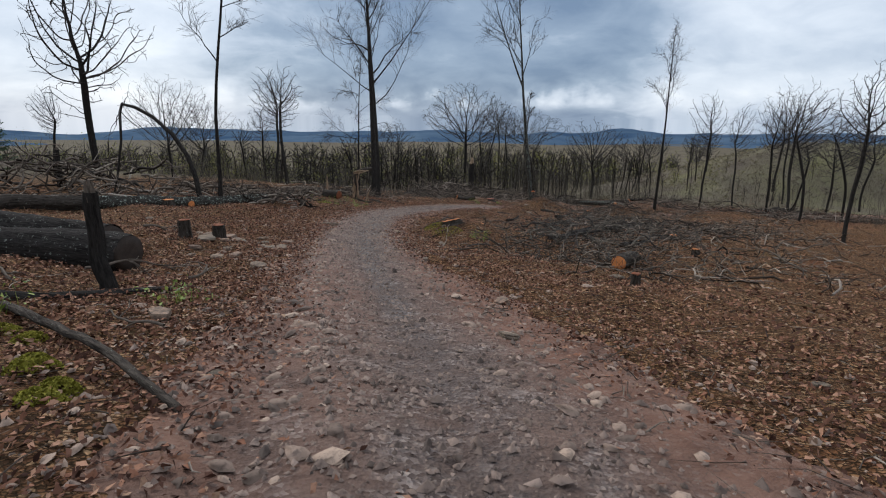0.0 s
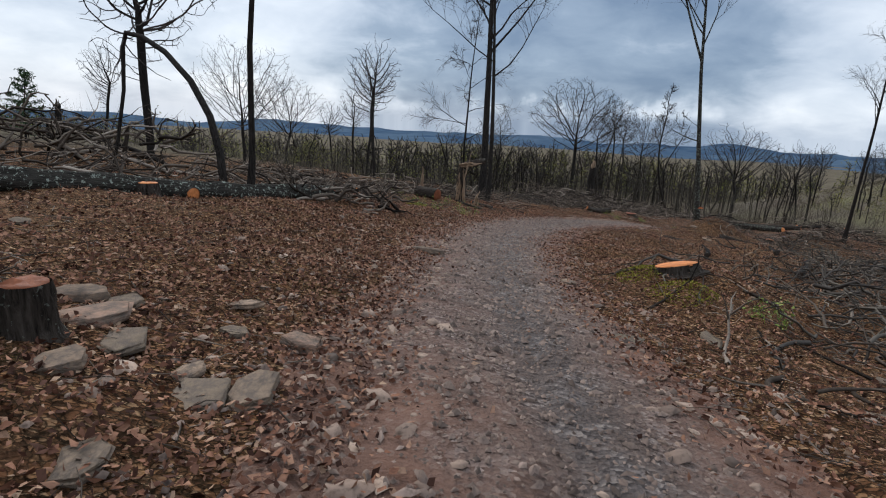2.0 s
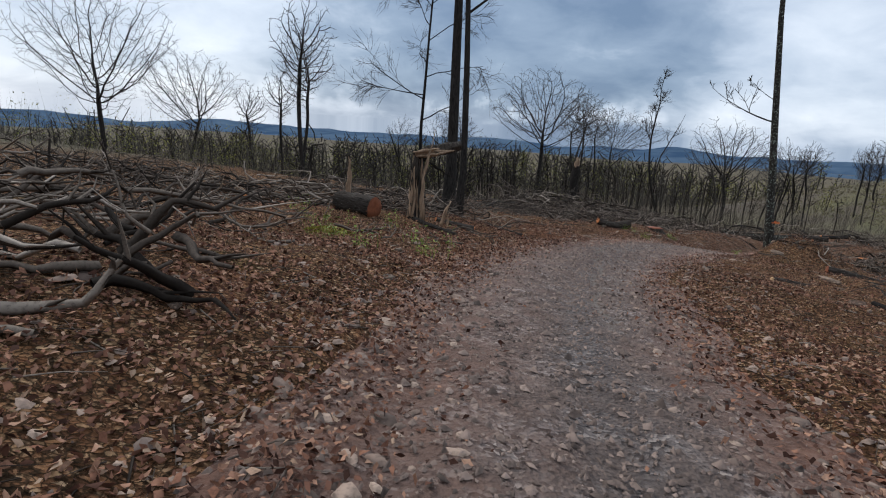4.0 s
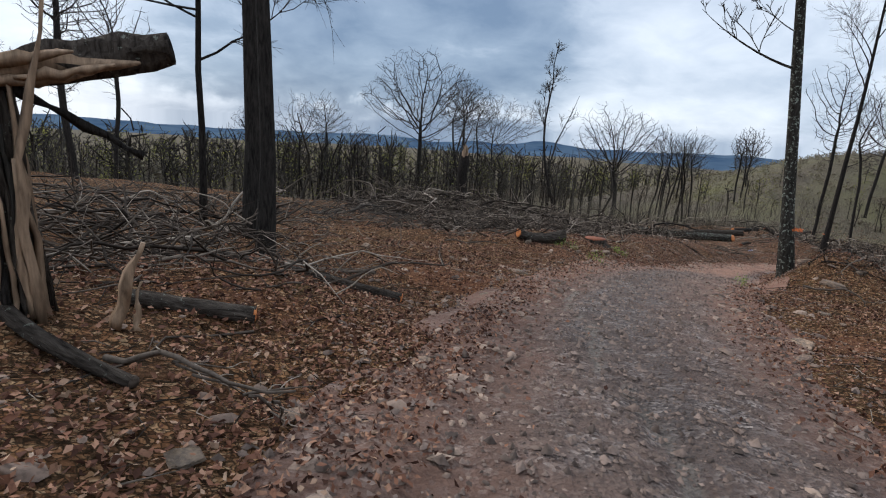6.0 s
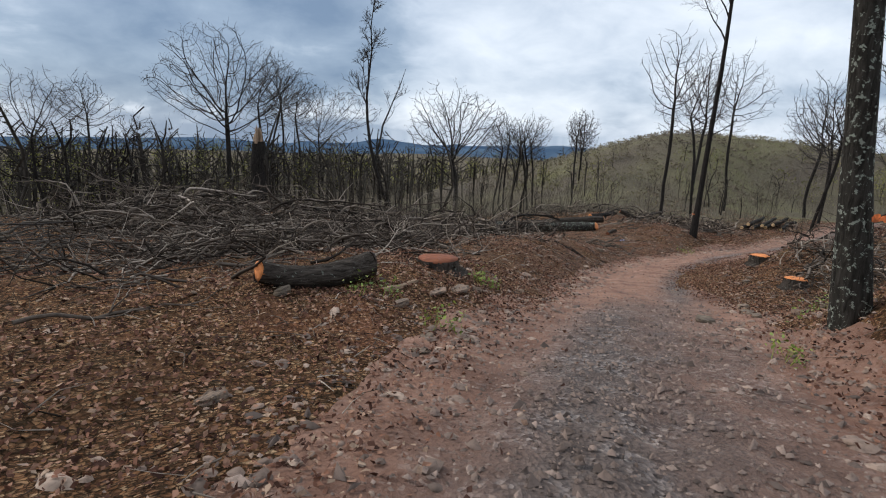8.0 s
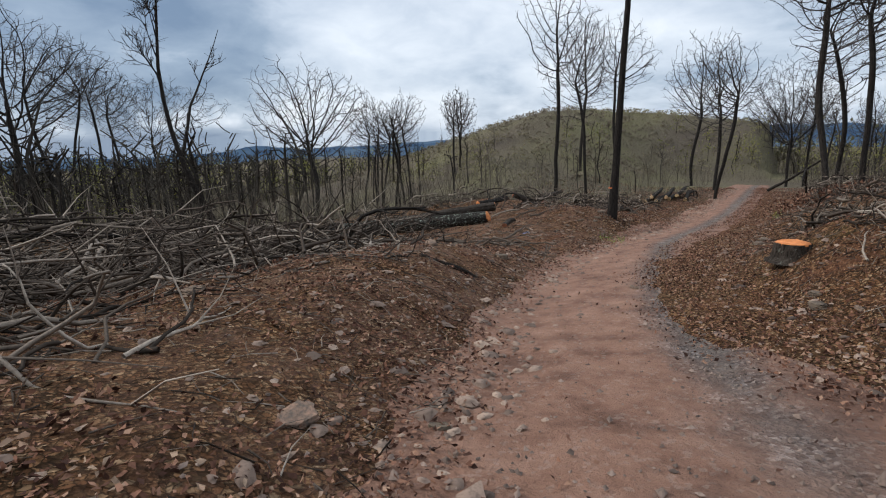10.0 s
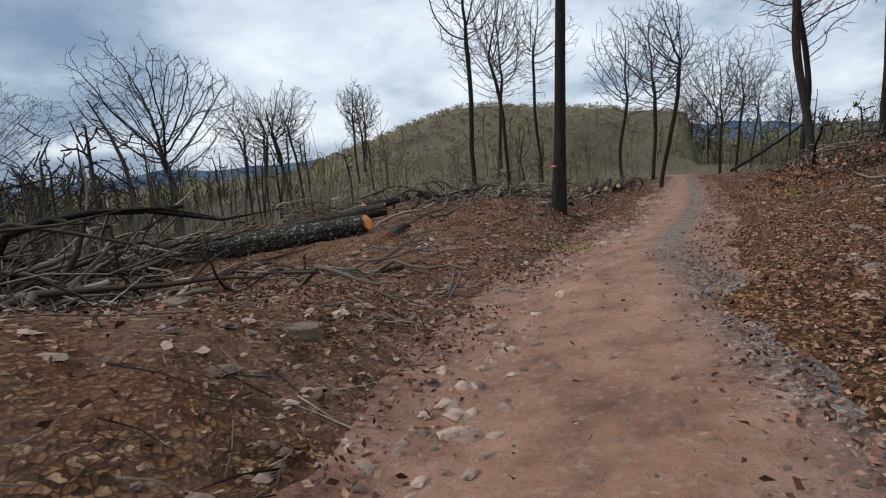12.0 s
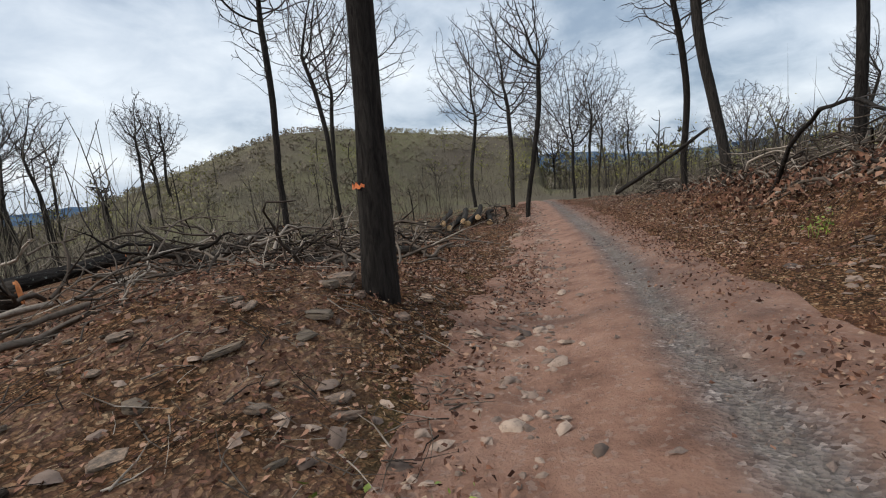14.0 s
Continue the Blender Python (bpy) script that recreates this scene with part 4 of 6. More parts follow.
bare_tree((52.0, 69.2), 7, 15, 0.15, TALL, clear=0.4, width=0.5, count=900, leader=0.6, tip=0.009)
FAR = [  # x, y, height, trunk radius, round crown
    (5.4, 136.5, 21.5, 0.34, 1), (14.6, 142.3, 17.5, 0.16, 0), (29.5, 106.5, 13.5, 0.24, 1), (-31.4, 102.0, 20, 0.22, 0), (-36.8, 82.6, 12, 0.16, 1),
    (-29.4, 81.1, 9, 0.12, 0), (-28.5, 87.0, 12, 0.14, 0), (34.4, 101.8, 9.5, 0.10, 0), (35.2, 107.1, 10, 0.11, 0), (49.8, 109.8, 12.5, 0.12, 0),
    (-30.6, 48.1, 19.5, 0.27, 2), (-20.8, 72.1, 15.5, 0.18, 0), (-29.4, 59.1, 11.5, 0.14, 1), (-34.9, 48.8, 8, 0.1, 0), (38.9, 64.1, 13, 0.13, 0), (39.0, 58.1, 14, 0.14, 0),
    (27.3, 35.8, 12, 0.13, 0), (40.9, 85.2, 18.5, 0.15, 0), (47.1, 87.0, 17, 0.13, 0), (9.3, 109.6, 15, 0.12, 0), (-18.4, 113.0, 10, 0.1, 0),
    (-11.0, 106.5, 11.5, 0.12, 2), (-5.2, 120.2, 8, 0.12, 0), (-10.1, 119.7, 12, 0.12, 0), (23.5, 152.7, 16, 0.16, 1), (52.3, 111.9, 12.5, 0.12, 2), (50.5, 76.9, 13, 0.13, 0),
    (50.3, 125.6, 12, 0.12, 0), (60.4, 98.6, 21.5, 0.18, 2), (58.2, 80.9, 14.5, 0.15, 2), (58.2, 91.8, 19.5, 0.14, 0), (57.2, 117.7, 13.5, 0.13, 2), (78.1, 80.6, 13, 0.13, 0),
    (15.9, 130.8, 14, 0.14, 0), (10.4, 126.5, 17, 0.13, 0), (70.0, 89.6, 18, 0.17, 2), (75.5, 81.4, 15, 0.15, 1), (88.8, 82.2, 12, 0.1, 0), (105.5, 95.4, 12, 0.1, 0),
    (42.5, 116.8, 12, 0.12, 0), (37.9, 103.4, 10.5, 0.11, 0), (41.4, 107.4, 11.5, 0.11, 0), (113.7, 85.4, 11, 0.1, 0), (112.3, 57.3, 8.5, 0.1, 0), (92.8, 66.7, 11, 0.13, 1),
    (116.8, 84.1, 11, 0.11, 0), (107.6, 60.5, 8, 0.1, 0), (82.2, 57.7, 9.5, 0.12, 0), (101.4, 81.3, 13, 0.11, 0), (104.3, 92.6, 14.5, 0.14, 1), (126.4, 103.2, 13, 0.1, 0),
    (70, 60, 10, 0.11, 0), (62, 56, 9, 0.1, 0), (95, 54, 9, 0.1, 0)]
for k, (x, y, h, r, shape) in enumerate(FAR):
    away = math.hypot(x - 8, y - 48)
    how = dict(clear=0.40, width=0.36 + 0.05 * math.sin(k * 1.7), count=800, step=0.0165, leader=0.4, twigs=0.9, tip=max(0.007, 0.0002 * away), wobble=0.03)
    if shape == 1:
        how.update(clear=0.24, width=0.92, count=1700, step=0.018, leader=0.16, lump=0.2, twigs=0.7, lift=0.08)
    elif shape == 2:
        how.update(clear=0.27, width=0.55, count=900, step=0.0175, leader=0.3, twigs=0.8, lift=0.14)
    label = "broad round-crowned leafless tree at the edge of the wood" if shape == 1 else ("leafless tree with a forked trunk" if shape == 2 else "thin leafless tree at the edge of the wood")
    bare_tree((x, y), 100 + k, h, r, label, "bark", 1.0, group="trees round the clearing", **how)
# the crooked tree with two wavering stems
bare_tree((16.0, 90.5), 60, 17.5, 0.19, "crooked leafless tree with two wavering stems", "bark", 1.8, clear=0.5, limbs=11, reach=0.17, spread=0.7, lean=(-0.28, 0.02), wobble=0.10,
          forks=((0.30, 0.55, 0.3, 9.5),), kids=(5, 5, 2))
# leaning tree and bowed sapling behind the long log
bare_tree((-11.5, 27.7), 61, 15.5, 0.105, "slender leaning leafless tree with a broken side stem", "bark", clear=0.45, limbs=9, reach=0.2, spread=1.0, lean=(0.10, 0.03), wobble=0.035, lift=0.02)

# ---------------------------------------------------------------- logs, stumps and snags


def face_disc(rng, r, k=28, rough=0.03):
    """A sawn face in the xy plane: a slightly uneven disc."""
    a = np.arange(k) * 2 * np.pi / k
    rr = r * (1 + rough * np.sin(3 * a + rng.uniform(0, 6)) + rough * rng.normal(size=k) * 0.4)
    V = [np.array([[0, 0, 0.012]])]
    for f in (0.5, 1.0):
        V.append(np.stack([np.cos(a) * rr * f, np.sin(a) * rr * f, 0.006 * rng.normal(size=k) * (1 if f < 1 else 0)], 1))
    V.append(np.stack([np.cos(a) * rr, np.sin(a) * rr, np.full(k, -0.03)], 1))
    V = np.concatenate(V)
    i = np.arange(k)
    j = (i + 1) % k
    F = np.concatenate([np.stack([np.zeros(k, int), 1 + i, 1 + j], 1)] + [np.concatenate([np.stack([b + i, b + k + i, b + k + j], 1), np.stack([b + i, b + k + j, b + j], 1)]) for b in (1, 1 + k)])
    return V, F


def bark_tube(rng, pts, radii, sides=22, knots=0.06):
    """A log's bark: a tube with furrows and swellings."""
    v, f = tubes([(np.asarray(pts, float), np.asarray(radii, float))], sides)
    k = len(pts)
    ring = v.reshape(k, sides, 3)
    c = np.asarray(pts, float)[:, None, :]
    fur = 1 + knots * rng.normal(size=(1, sides, 1)) * 0.9 + knots * rng.normal(size=(k, sides, 1)) * 0.7
    fur[0], fur[-1] = fur[0].clip(0.97, 1.03), fur[-1].clip(0.97, 1.03)
    return (c + (ring - c) * fur).reshape(-1, 3), f


def log(a, b, r0, r1, label, cut="cut", mat="bark_log", bow=0.0, sink=0.06, ends=(True, True), group="", seed=1, lift=0.0, slant=None, sag=0.0):
    """A felled log from a to b (x, y), lying on the ground."""
    rng = np.random.default_rng(seed)
    pa = np.array([a[0], a[1], a[2] if len(a) > 2 else land(*a[:2]) + r0 - sink + lift])
    pb = np.array([b[0], b[1], b[2] if len(b) > 2 else land(*b[:2]) + r1 - sink + lift])
    d = pb - pa
    length = np.linalg.norm(d)
    ob = thing("log", (0, 0, 0), label, "log", group)
    ob.matrix_basis = Matrix.Translation(pa) @ Vector(d).to_track_quat("Z", "Y").to_matrix().to_4x4()
    k = max(6, int(length / 0.35))
    s = np.linspace(0, 1, k)
    pts = np.stack([bow * np.sin(math.pi * s) + 0.02 * np.cumsum(rng.normal(size=k)) * s * (1 - s) * 4, 0.02 * np.cumsum(rng.normal(size=k)) * s * (1 - s) * 4 - sag * np.sin(math.pi * s), s * length], 1)
    v, f = bark_tube(rng, pts, np.linspace(r0, r1, k))
    lean = np.zeros(2)
    if slant:  # the first end was sawn askew
        lean = np.array(ob.matrix_basis.to_3x3().transposed() @ Vector(slant))[:2]
        v[:22, 2] += v[:22, :2] @ lean
    part_of("bark", mesh_np("log_bark", v, f, MAT[mat], True), ob)
    cuts = cut if isinstance(cut, tuple) else (cut, cut)
    for which, r, z in ((0, r0, 0), (1, r1, length)):
        if ends[which]:
            v, f = face_disc(rng, r * 0.97)
            v[:, 2] = v[:, 2] + z if which else -v[:, 2] + z + v[:, :2] @ lean
            part_of("cut_face", mesh_np("cut_face", v, f if which else f[:, ::-1], MAT[cuts[which]]), ob, "sawn face with growth rings")
    return ob


def stump(at, r, h, label, cut="cut", mat="bark_log", tilt=(0, 0), seed=1, group="stumps of the felled trees"):
    rng = np.random.default_rng(seed)
    z = land(*at)
    ob = thing("stump", (at[0], at[1], z - 0.08), label, "tree stump", group, (tilt[0], tilt[1], rng.uniform(0, 360)))
    s = np.array([0, 0.12, 0.3, 0.55, 0.8, 1.0])
    pts = np.stack([s * 0, s * 0, s * (h + 0.08)], 1)
    part_of("bark", mesh_np("stump_bark", *bark_tube(rng, pts, r * np.array([1.5, 1.28, 1.12, 1.05, 1.02, 1.0]), 26, 0.07), MAT[mat], True), ob)
    v, f = face_disc(rng, r * 0.95, 28, 0.035)
    v[:, 2] += h + 0.08
    v[:29, 2] += 0.03 * (v[:29, 0] > 0.15 * r)
    part_of("cut_face", mesh_np("cut_face", v, f, MAT[cut]), ob, "sawn top face")
    return ob


def snag(at, r, h, label, seed, pale="split", lean=(0, 0), ragged=0.5, mat="bark"):
    """A broken-off standing trunk with a splintered top."""
    rng = np.random.default_rng(seed)
    ob = thing("snag", (at[0], at[1], land(*at[:2]) - 0.1), label, "dead tree", turn=(lean[0], lean[1], 0))
    k = 9
    s = np.linspace(0, 1, k)
    pts = np.stack([0.03 * h * np.cumsum(rng.normal(size=k)) * 0.4, 0.03 * h * np.cumsum(rng.normal(size=k)) * 0.4, s * h], 1)
    pts[0, :2] = 0
    part_of("trunk", mesh_np("snag_trunk", *bark_tube(rng, pts, r * np.interp(s, [0, 0.12, 1], [1.4, 1.05, 0.85]), 18, 0.10), MAT[mat], True), ob)
    lines = []
    for j in range(11):
        a = rng.uniform(0, 6.28)
        q = pts[-1] + np.array([math.cos(a), math.sin(a), 0]) * r * rng.uniform(0.1, 0.7)
        ln = ragged * rng.uniform(0.35, 1.0)
        lines.append((np.array([q - [0, 0, 0.15], q + [0, 0, ln * 0.5], q + [0.1 * rng.normal() * ln, 0.1 * rng.normal() * ln, ln]]), np.array([r * 0.3, r * 0.2, 0.008])))
    for line in lines:
        part_of("splinter", mesh_np("splinter", *tubes([line], 4), MAT[pale]), ob, "torn pale wood")
    return ob


# felled trunks beside the road's start
log((-6.4, 10.7), (-12.6, 12.0), 0.40, 0.40, "thick wet dark log with lichen flecks lying on leaves", "cut_old", "bark_wet", seed=11)
log((-7.5, 11.9), (-13.4, 13.6), 0.41, 0.38, "thick dark log with furrowed bark behind another log", "cut_old", "bark_wet", seed=12)
snag((-5.5, 8.5), 0.125, 1.75, "charred broken post of a dead tree", 14, "dead", (2, -1), 0.22)
log((-2.0, 3.7), (-6.0, 7.0), 0.035, 0.06, "bent dead limb lying down the bank", "dead", "bark_log", bow=-0.05, seed=15, lift=0.06)
log((-4.2, 8.0), (-6.8, 7.6), 0.06, 0.10, "rotten dark limb in the leaves", "dead", "bark", seed=16)
stump((-7.1, 14.6), 0.15, 0.48, "small dark stump with mossy bark", "cut_red", seed=17)
stump((-6.55, 15.5), 0.165, 0.40, "small dark stump beside a flat rock", "cut_red", seed=18)
# the long log on the bank with its broken heap of limbs
log((-10.0, 30.6), (-14.6, 21.6), 0.26, 0.30, "long felled trunk with pale lichen patches", "cut_red", "bark_lichen", seed=19)
log((-14.3, 21.9), (-20.5, 13.4), 0.30, 0.34, "long felled trunk continuing a line of logs", "cut", "bark_log", seed=20)
stump((-12.6, 24.6), 0.24, 0.34, "low stump with a bright orange cut face", "cut", seed=21)
log((-12.0, 25.6), (-13.4, 26.5), 0.17, 0.16, "short log with orange sawn end", "cut", seed=22)
# right of the road's start
stump((0.45, 24.4), 0.45, 0.15, "low wide stump with a bright orange top", "cut", tilt=(15, -3), seed=23)
stump((2.0, 29.2), 0.30, 0.26, "low stump with an orange top", "cut", seed=24)
log((6.2, 18.3), (7.5, 20.4), 0.26, 0.24, "short dark log with an orange sawn end", "cut", seed=25)
stump((5.1, 13.6), 0.12, 0.34, "thin cut sapling stub", "cut_red", seed=26)
# the snapped tree and what lies round it
log((-8.05, 41.75), (-9.3, 42.5), 0.34, 0.33, "short thick log with a dark red sawn end", "cut_red", seed=27)
log((-5.0, 43.4), (-6.3, 43.2), 0.10, 0.10, "thin log with an orange sawn end", "cut", seed=28)
log((-5.5, 41.45), (-7.0, 42.5), 0.05, 0.075, "crooked root limb in the leaves", "dead", "bark_log", bow=0.10, seed=29, lift=0.06)
log((-3.2, 45.9), (-6.4, 46.8), 0.10, 0.12, "thin felled trunk in the leaves", "cut", seed=30)
stump((-14.3, 47.0), 0.36, 0.30, "low stump with torn bright orange wood", "cut", seed=31)
snag((-9.4, 43.6), 0.085, 1.35, "thin broken stub with pale torn wood", 32, "split", (0, 3), 0.5, "split")
snag((-14.9, 48.6), 0.09, 0.9, "thin broken stub leaning over the brush", 33, "split", (4, -12), 0.4, "bark_pale")


def shard(rng, pts, width, thin, n=9):
    """A split piece of wood: a ragged flat blade along a line."""
    p = np.array(pts, float)
    s = np.linspace(0, len(p) - 1, n)
    p = np.stack([np.interp(s, np.arange(len(p)), p[:, j]) for j in range(3)], 1)
    p[1:-1] += rng.normal(size=(n - 2, 3)) * 0.012
    d = np.gradient(p, axis=0)
    d /= np.linalg.norm(d, axis=1)[:, None]
    side = np.cross(d, np.array([0.3, 1.0, 0.2]))
    side /= np.linalg.norm(side, axis=1)[:, None]
    up = np.cross(side, d)
    w = np.interp(np.linspace(0, 1, n), np.linspace(0, 1, len(width)), width) * (1 + 0.22 * rng.normal(size=n))
    h = np.full(n, thin) * (1 + 0.3 * rng.normal(size=n))
    ring = np.stack([p + side * w[:, None], p + up * h[:, None] + side * (0.3 * w * rng.normal(size=n))[:, None], p - side * w[:, None], p - up * h[:, None]], 1)
    V = np.concatenate([ring.reshape(-1, 3)])
    F = []
    for k in range(n - 1):
        for j in range(4):
            F.append((k * 4 + j, k * 4 + (j + 1) % 4, k * 4 + 4 + (j + 1) % 4, k * 4 + 4 + j))
    F += [(3, 2, 1, 0), (n * 4 - 4, n * 4 - 3, n * 4 - 2, n * 4 - 1)]
    return V, np.array(F)


def snapped_tree():
    rng = np.random.default_rng(34)
    x, y = -6.9, 42.6
    z = land(x, y)
    up = -2.48 - (z - 0.1)
    ob = thing("snapped_tree", (x, y, z - 0.1), "snapped tree stump with its broken trunk hanging sideways", "dead tree")
    k = 10
    s = np.linspace(0, 1, k)
    pts = np.stack([-0.06 * s + 0.02 * np.sin(7 * s), 0.05 * s, s * (up - 0.05)], 1)
    part_of("trunk", mesh_np("snapped_trunk", *bark_tube(rng, pts, 0.13 * np.interp(s, [0, 0.15, 0.8, 1], [1.6, 1.1, 0.9, 0.5]), 14, 0.22), MAT["bark_log"], True), ob, "dark rotten bark")
    top = pts[-1]
    # the shell of the trunk, torn lengthwise into slabs of uneven height
    for j in range(19):
        a = j * 2 * math.pi / 19 + rng.uniform(-0.12, 0.12)
        out = np.array([math.cos(a) * 0.19, math.sin(a) * 0.17, 0.0])
        high = up * rng.uniform(0.62, 1.04)
        flare = rng.uniform(1.15, 1.5)
        w = rng.uniform(0.028, 0.055)
        line = [out * flare, out * 1.05 + [0, 0, 0.3 * high], out * rng.uniform(0.85, 1.05) + [-0.03, 0, 0.65 * high], out * rng.uniform(0.7, 1.0) + [-0.05 + 0.03 * rng.normal(), 0, high]]
        part_of("slab", mesh_np("torn_slab", *shard(rng, line, [w * 1.3, w, w * 0.9, w * 0.2], rng.uniform(0.012, 0.025), 11), MAT[("split", "bark_log", "bark_pale", "split", "bark")[j % 5]]), ob, "torn lengthwise slab of wood and bark")
    # the upper trunk, folded over to one side, half its bark gone
    q = np.stack([np.linspace(a, b, 9) for a, b in zip(top + [-0.08, 0, 0.02], top + [1.34, 0.28, 0.36])], 1)
    part_of("hanging_trunk", mesh_np("hanging_trunk", *bark_tube(rng, q, np.array([0.05, 0.10, 0.135, 0.145, 0.145, 0.14, 0.14, 0.135, 0.135]), 14, 0.2), MAT["bark_log"], True), ob, "dark broken trunk lying level")
    v, f = face_disc(rng, 0.13)
    turn = Vector(q[-1] - q[-2]).to_track_quat("Z", "Y").to_matrix()
    v = np.array([turn @ Vector(c) for c in v]) + q[-1] + (q[-1] - q[-2]) * 0.02
    part_of("broken_end", mesh_np("broken_end", v, f, MAT["bark"]), ob)
    blades = [([top + [-0.05, -0.10, 0.02], top + [0.35, -0.06, 0.10], top + [0.75, 0.02, 0.15], top + [1.15, 0.06, 0.2]], [0.06, 0.11, 0.09, 0.02], 0.03),
              ([top + [-0.1, -0.16, 0.08], top + [0.3, -0.15, 0.14], top + [0.7, -0.1, 0.24]], [0.03, 0.06, 0.01], 0.02),
              ([top + [0.25, -0.14, 0.0], top + [0.6, -0.12, 0.06], top + [1.0, -0.06, 0.16]], [0.02, 0.05, 0.01], 0.02),
              ([top + [0.0, -0.12, -0.04], top + [0.4, -0.08, 0.0], top + [0.8, 0.0, 0.08]], [0.04, 0.06, 0.01], 0.02),
              ([[0.30, -0.22, 0.0], [0.20, -0.2, 0.9], [0.22, -0.16, 1.5], [0.34, -0.12, 2.1], [0.5, -0.1, 2.95]], [0.07, 0.075, 0.06, 0.035, 0.006], 0.03),
              ([[0.22, -0.2, 0.1], [0.16, -0.2, 0.7], [0.2, -0.18, 1.5]], [0.045, 0.04, 0.01], 0.03),
              ([[-0.16, -0.16, 0.2], [-0.14, -0.17, 0.9], [-0.16, -0.14, 1.7]], [0.05, 0.05, 0.01], 0.02),
              ([[-0.02, -0.2, 0.1], [-0.04, -0.19, 1.0], [-0.07, -0.15, 1.8]], [0.05, 0.04, 0.01], 0.02),
              ([[0.85, -0.15, 0.0], [0.95, -0.12, 0.4], [1.12, -0.1, 0.8]], [0.07, 0.06, 0.015], 0.03),
              ([[1.05, -0.2, 0.0], [1.1, -0.15, 0.45]], [0.05, 0.01], 0.02)]
    for line, w, thin in blades:
        part_of("splinter", mesh_np("splinter", *shard(rng, line, w, thin), MAT["split"]), ob, "long pale splinter of torn wood")
    part_of("strut", mesh_np("strut", *shard(rng, [top + [0.0, -0.05, -0.02], top + [0.5, 0.1, -0.28], top + [1.05, 0.3, -0.62]], [0.05, 0.045, 0.035], 0.035), MAT["bark"]), ob, "dark split piece slanting down")
    hook = limb(rng, top + [-0.08, 0, 0], (-0.5, 0, 0.6), 0.35, 0.025, 0.006, 5, 0.2, 0.2)
    part_of("hook", mesh_np("hook", *tubes([hook], 5), MAT["bark"]), ob)


snapped_tree()
# middle clearing
log((1.5, 55.45), (3.35, 55.95), 0.16, 0.21, "short curved dark log with a pale sawn end", ("cut", "cut_old"), "bark_log", seed=35, lift=0.13, sag=0.16)
log((3.35, 55.35), (4.1, 55.75), 0.06, 0.05, "split piece of reddish wood", "cut_red", "split", seed=36)
stump((5.15, 57.2), 0.43, 0.20, "wide stump with a dull red sawn top", "cut_red", seed=37)
log((-6.0, 75.3, -8.76), (1.5, 80.8, -8.0), 0.24, 0.20, "felled trunk with a bright sawn end propped on brush", "cut", seed=38)
log((-5.0, 75.9), (7.0, 74.4), 0.24, 0.18, "long felled trunk lying beside another", "cut_pale", seed=39, lift=0.25)
snag((4.4, 83.6), 0.42, 4.7, "tall burnt snag with a splintered top", 40, "split", (0, 4), 1.1)
stump((18.2, 59.3), 0.30, 0.28, "low stump with a pale orange top", "cut", seed=41)
stump((15.4, 56.3), 0.28, 0.22, "low stump with an orange top among sticks", "cut", seed=42)
stump((12.2, 53.2), 0.2, 0.3, "small dark stump among sticks", "cut", seed=43)
log((13.5, 69.5), (8.2, 72.0), 0.25, 0.22, "felled trunk with a bright orange sawn end", "cut", seed=44)
log((16.9, 70.3), (12.5, 72.6), 0.22, 0.2, "felled trunk with a pale sawn end in brush", "cut_pale", seed=45)
log((24.0, 74.35), (15.0, 79.7), 0.27, 0.40, "long thick felled trunk with a bright orange sawn end", "cut", "bark_lichen", seed=46, slant=(0.2, -0.7, 0.35))
log((23.2, 72.4), (24.6, 73.25), 0.12, 0.10, "short thin log with a dull sawn end", "cut_red", seed=63)
log((20.3, 69.35), (23.9, 69.95), 0.045, 0.03, "long crooked dark limb on the leaves", "dead", "bark_log", bow=-0.22, seed=64, lift=0.05)
log((27.0, 77.2), (19.5, 81.6), 0.24, 0.30, "felled trunk with torn orange wood behind another", "cut", seed=47, lift=0.15)
log((31.9, 79.3, -10.25), (35.9, 80.2, -9.9), 0.13, 0.11, "thin felled trunk with an orange sawn end", "cut", seed=48)
log((27.4, 79.1, -9.8), (30.1, 79.5, -9.75), 0.17, 0.14, "dark log with a torn orange end", "cut", "bark_wet", seed=52)
log((31.1, 80.0, -9.65), (32.3, 79.2, -10.4), 0.16, 0.17, "thick short log propped on slash", "cut_red", seed=53)
log((46.3, 71.3, -10.2), (44.7, 67.7, -7.9), 0.09, 0.05, "thin pole leaning against the upper bank", "dead", "bark", seed=54)
log((12.9, 63.75), (14.1, 63.55), 0.05, 0.045, "pale barkless limb at the track edge", "cut_old", "bark_pale", seed=55)
log((-24.5, 33.7, -1.2), (-18.5, 33.4, -2.6), 0.12, 0.07, "thick dead limb propped over brush", "dead", "bark", bow=0.2, seed=56)
snag((-23.6, 33.2), 0.13, 2.4, "dark broken stub of a dead tree", 57, "dead", (3, 4), 0.3)
stump((-14.7, 23.4), 0.22, 0.3, "low stump with an orange sawn face", "cut", seed=58)
log((-14.2, 24.4), (-15.6, 25.6), 0.18, 0.16, "short log with a bright sawn end", "cut", seed=59)
log((30.5, 74.4), (36.2, 74.8), 0.11, 0.09, "thin felled trunk lying along the road", "cut_pale", seed=49)
log((8.7, 47.2), (12.8, 46.2), 0.16, 0.14, "dark log at the road's edge", "cut_red", seed=50)
log((4.3, 42.6), (5.6, 42.9), 0.08, 0.07, "short thin log on bare soil", "cut_pale", seed=51)
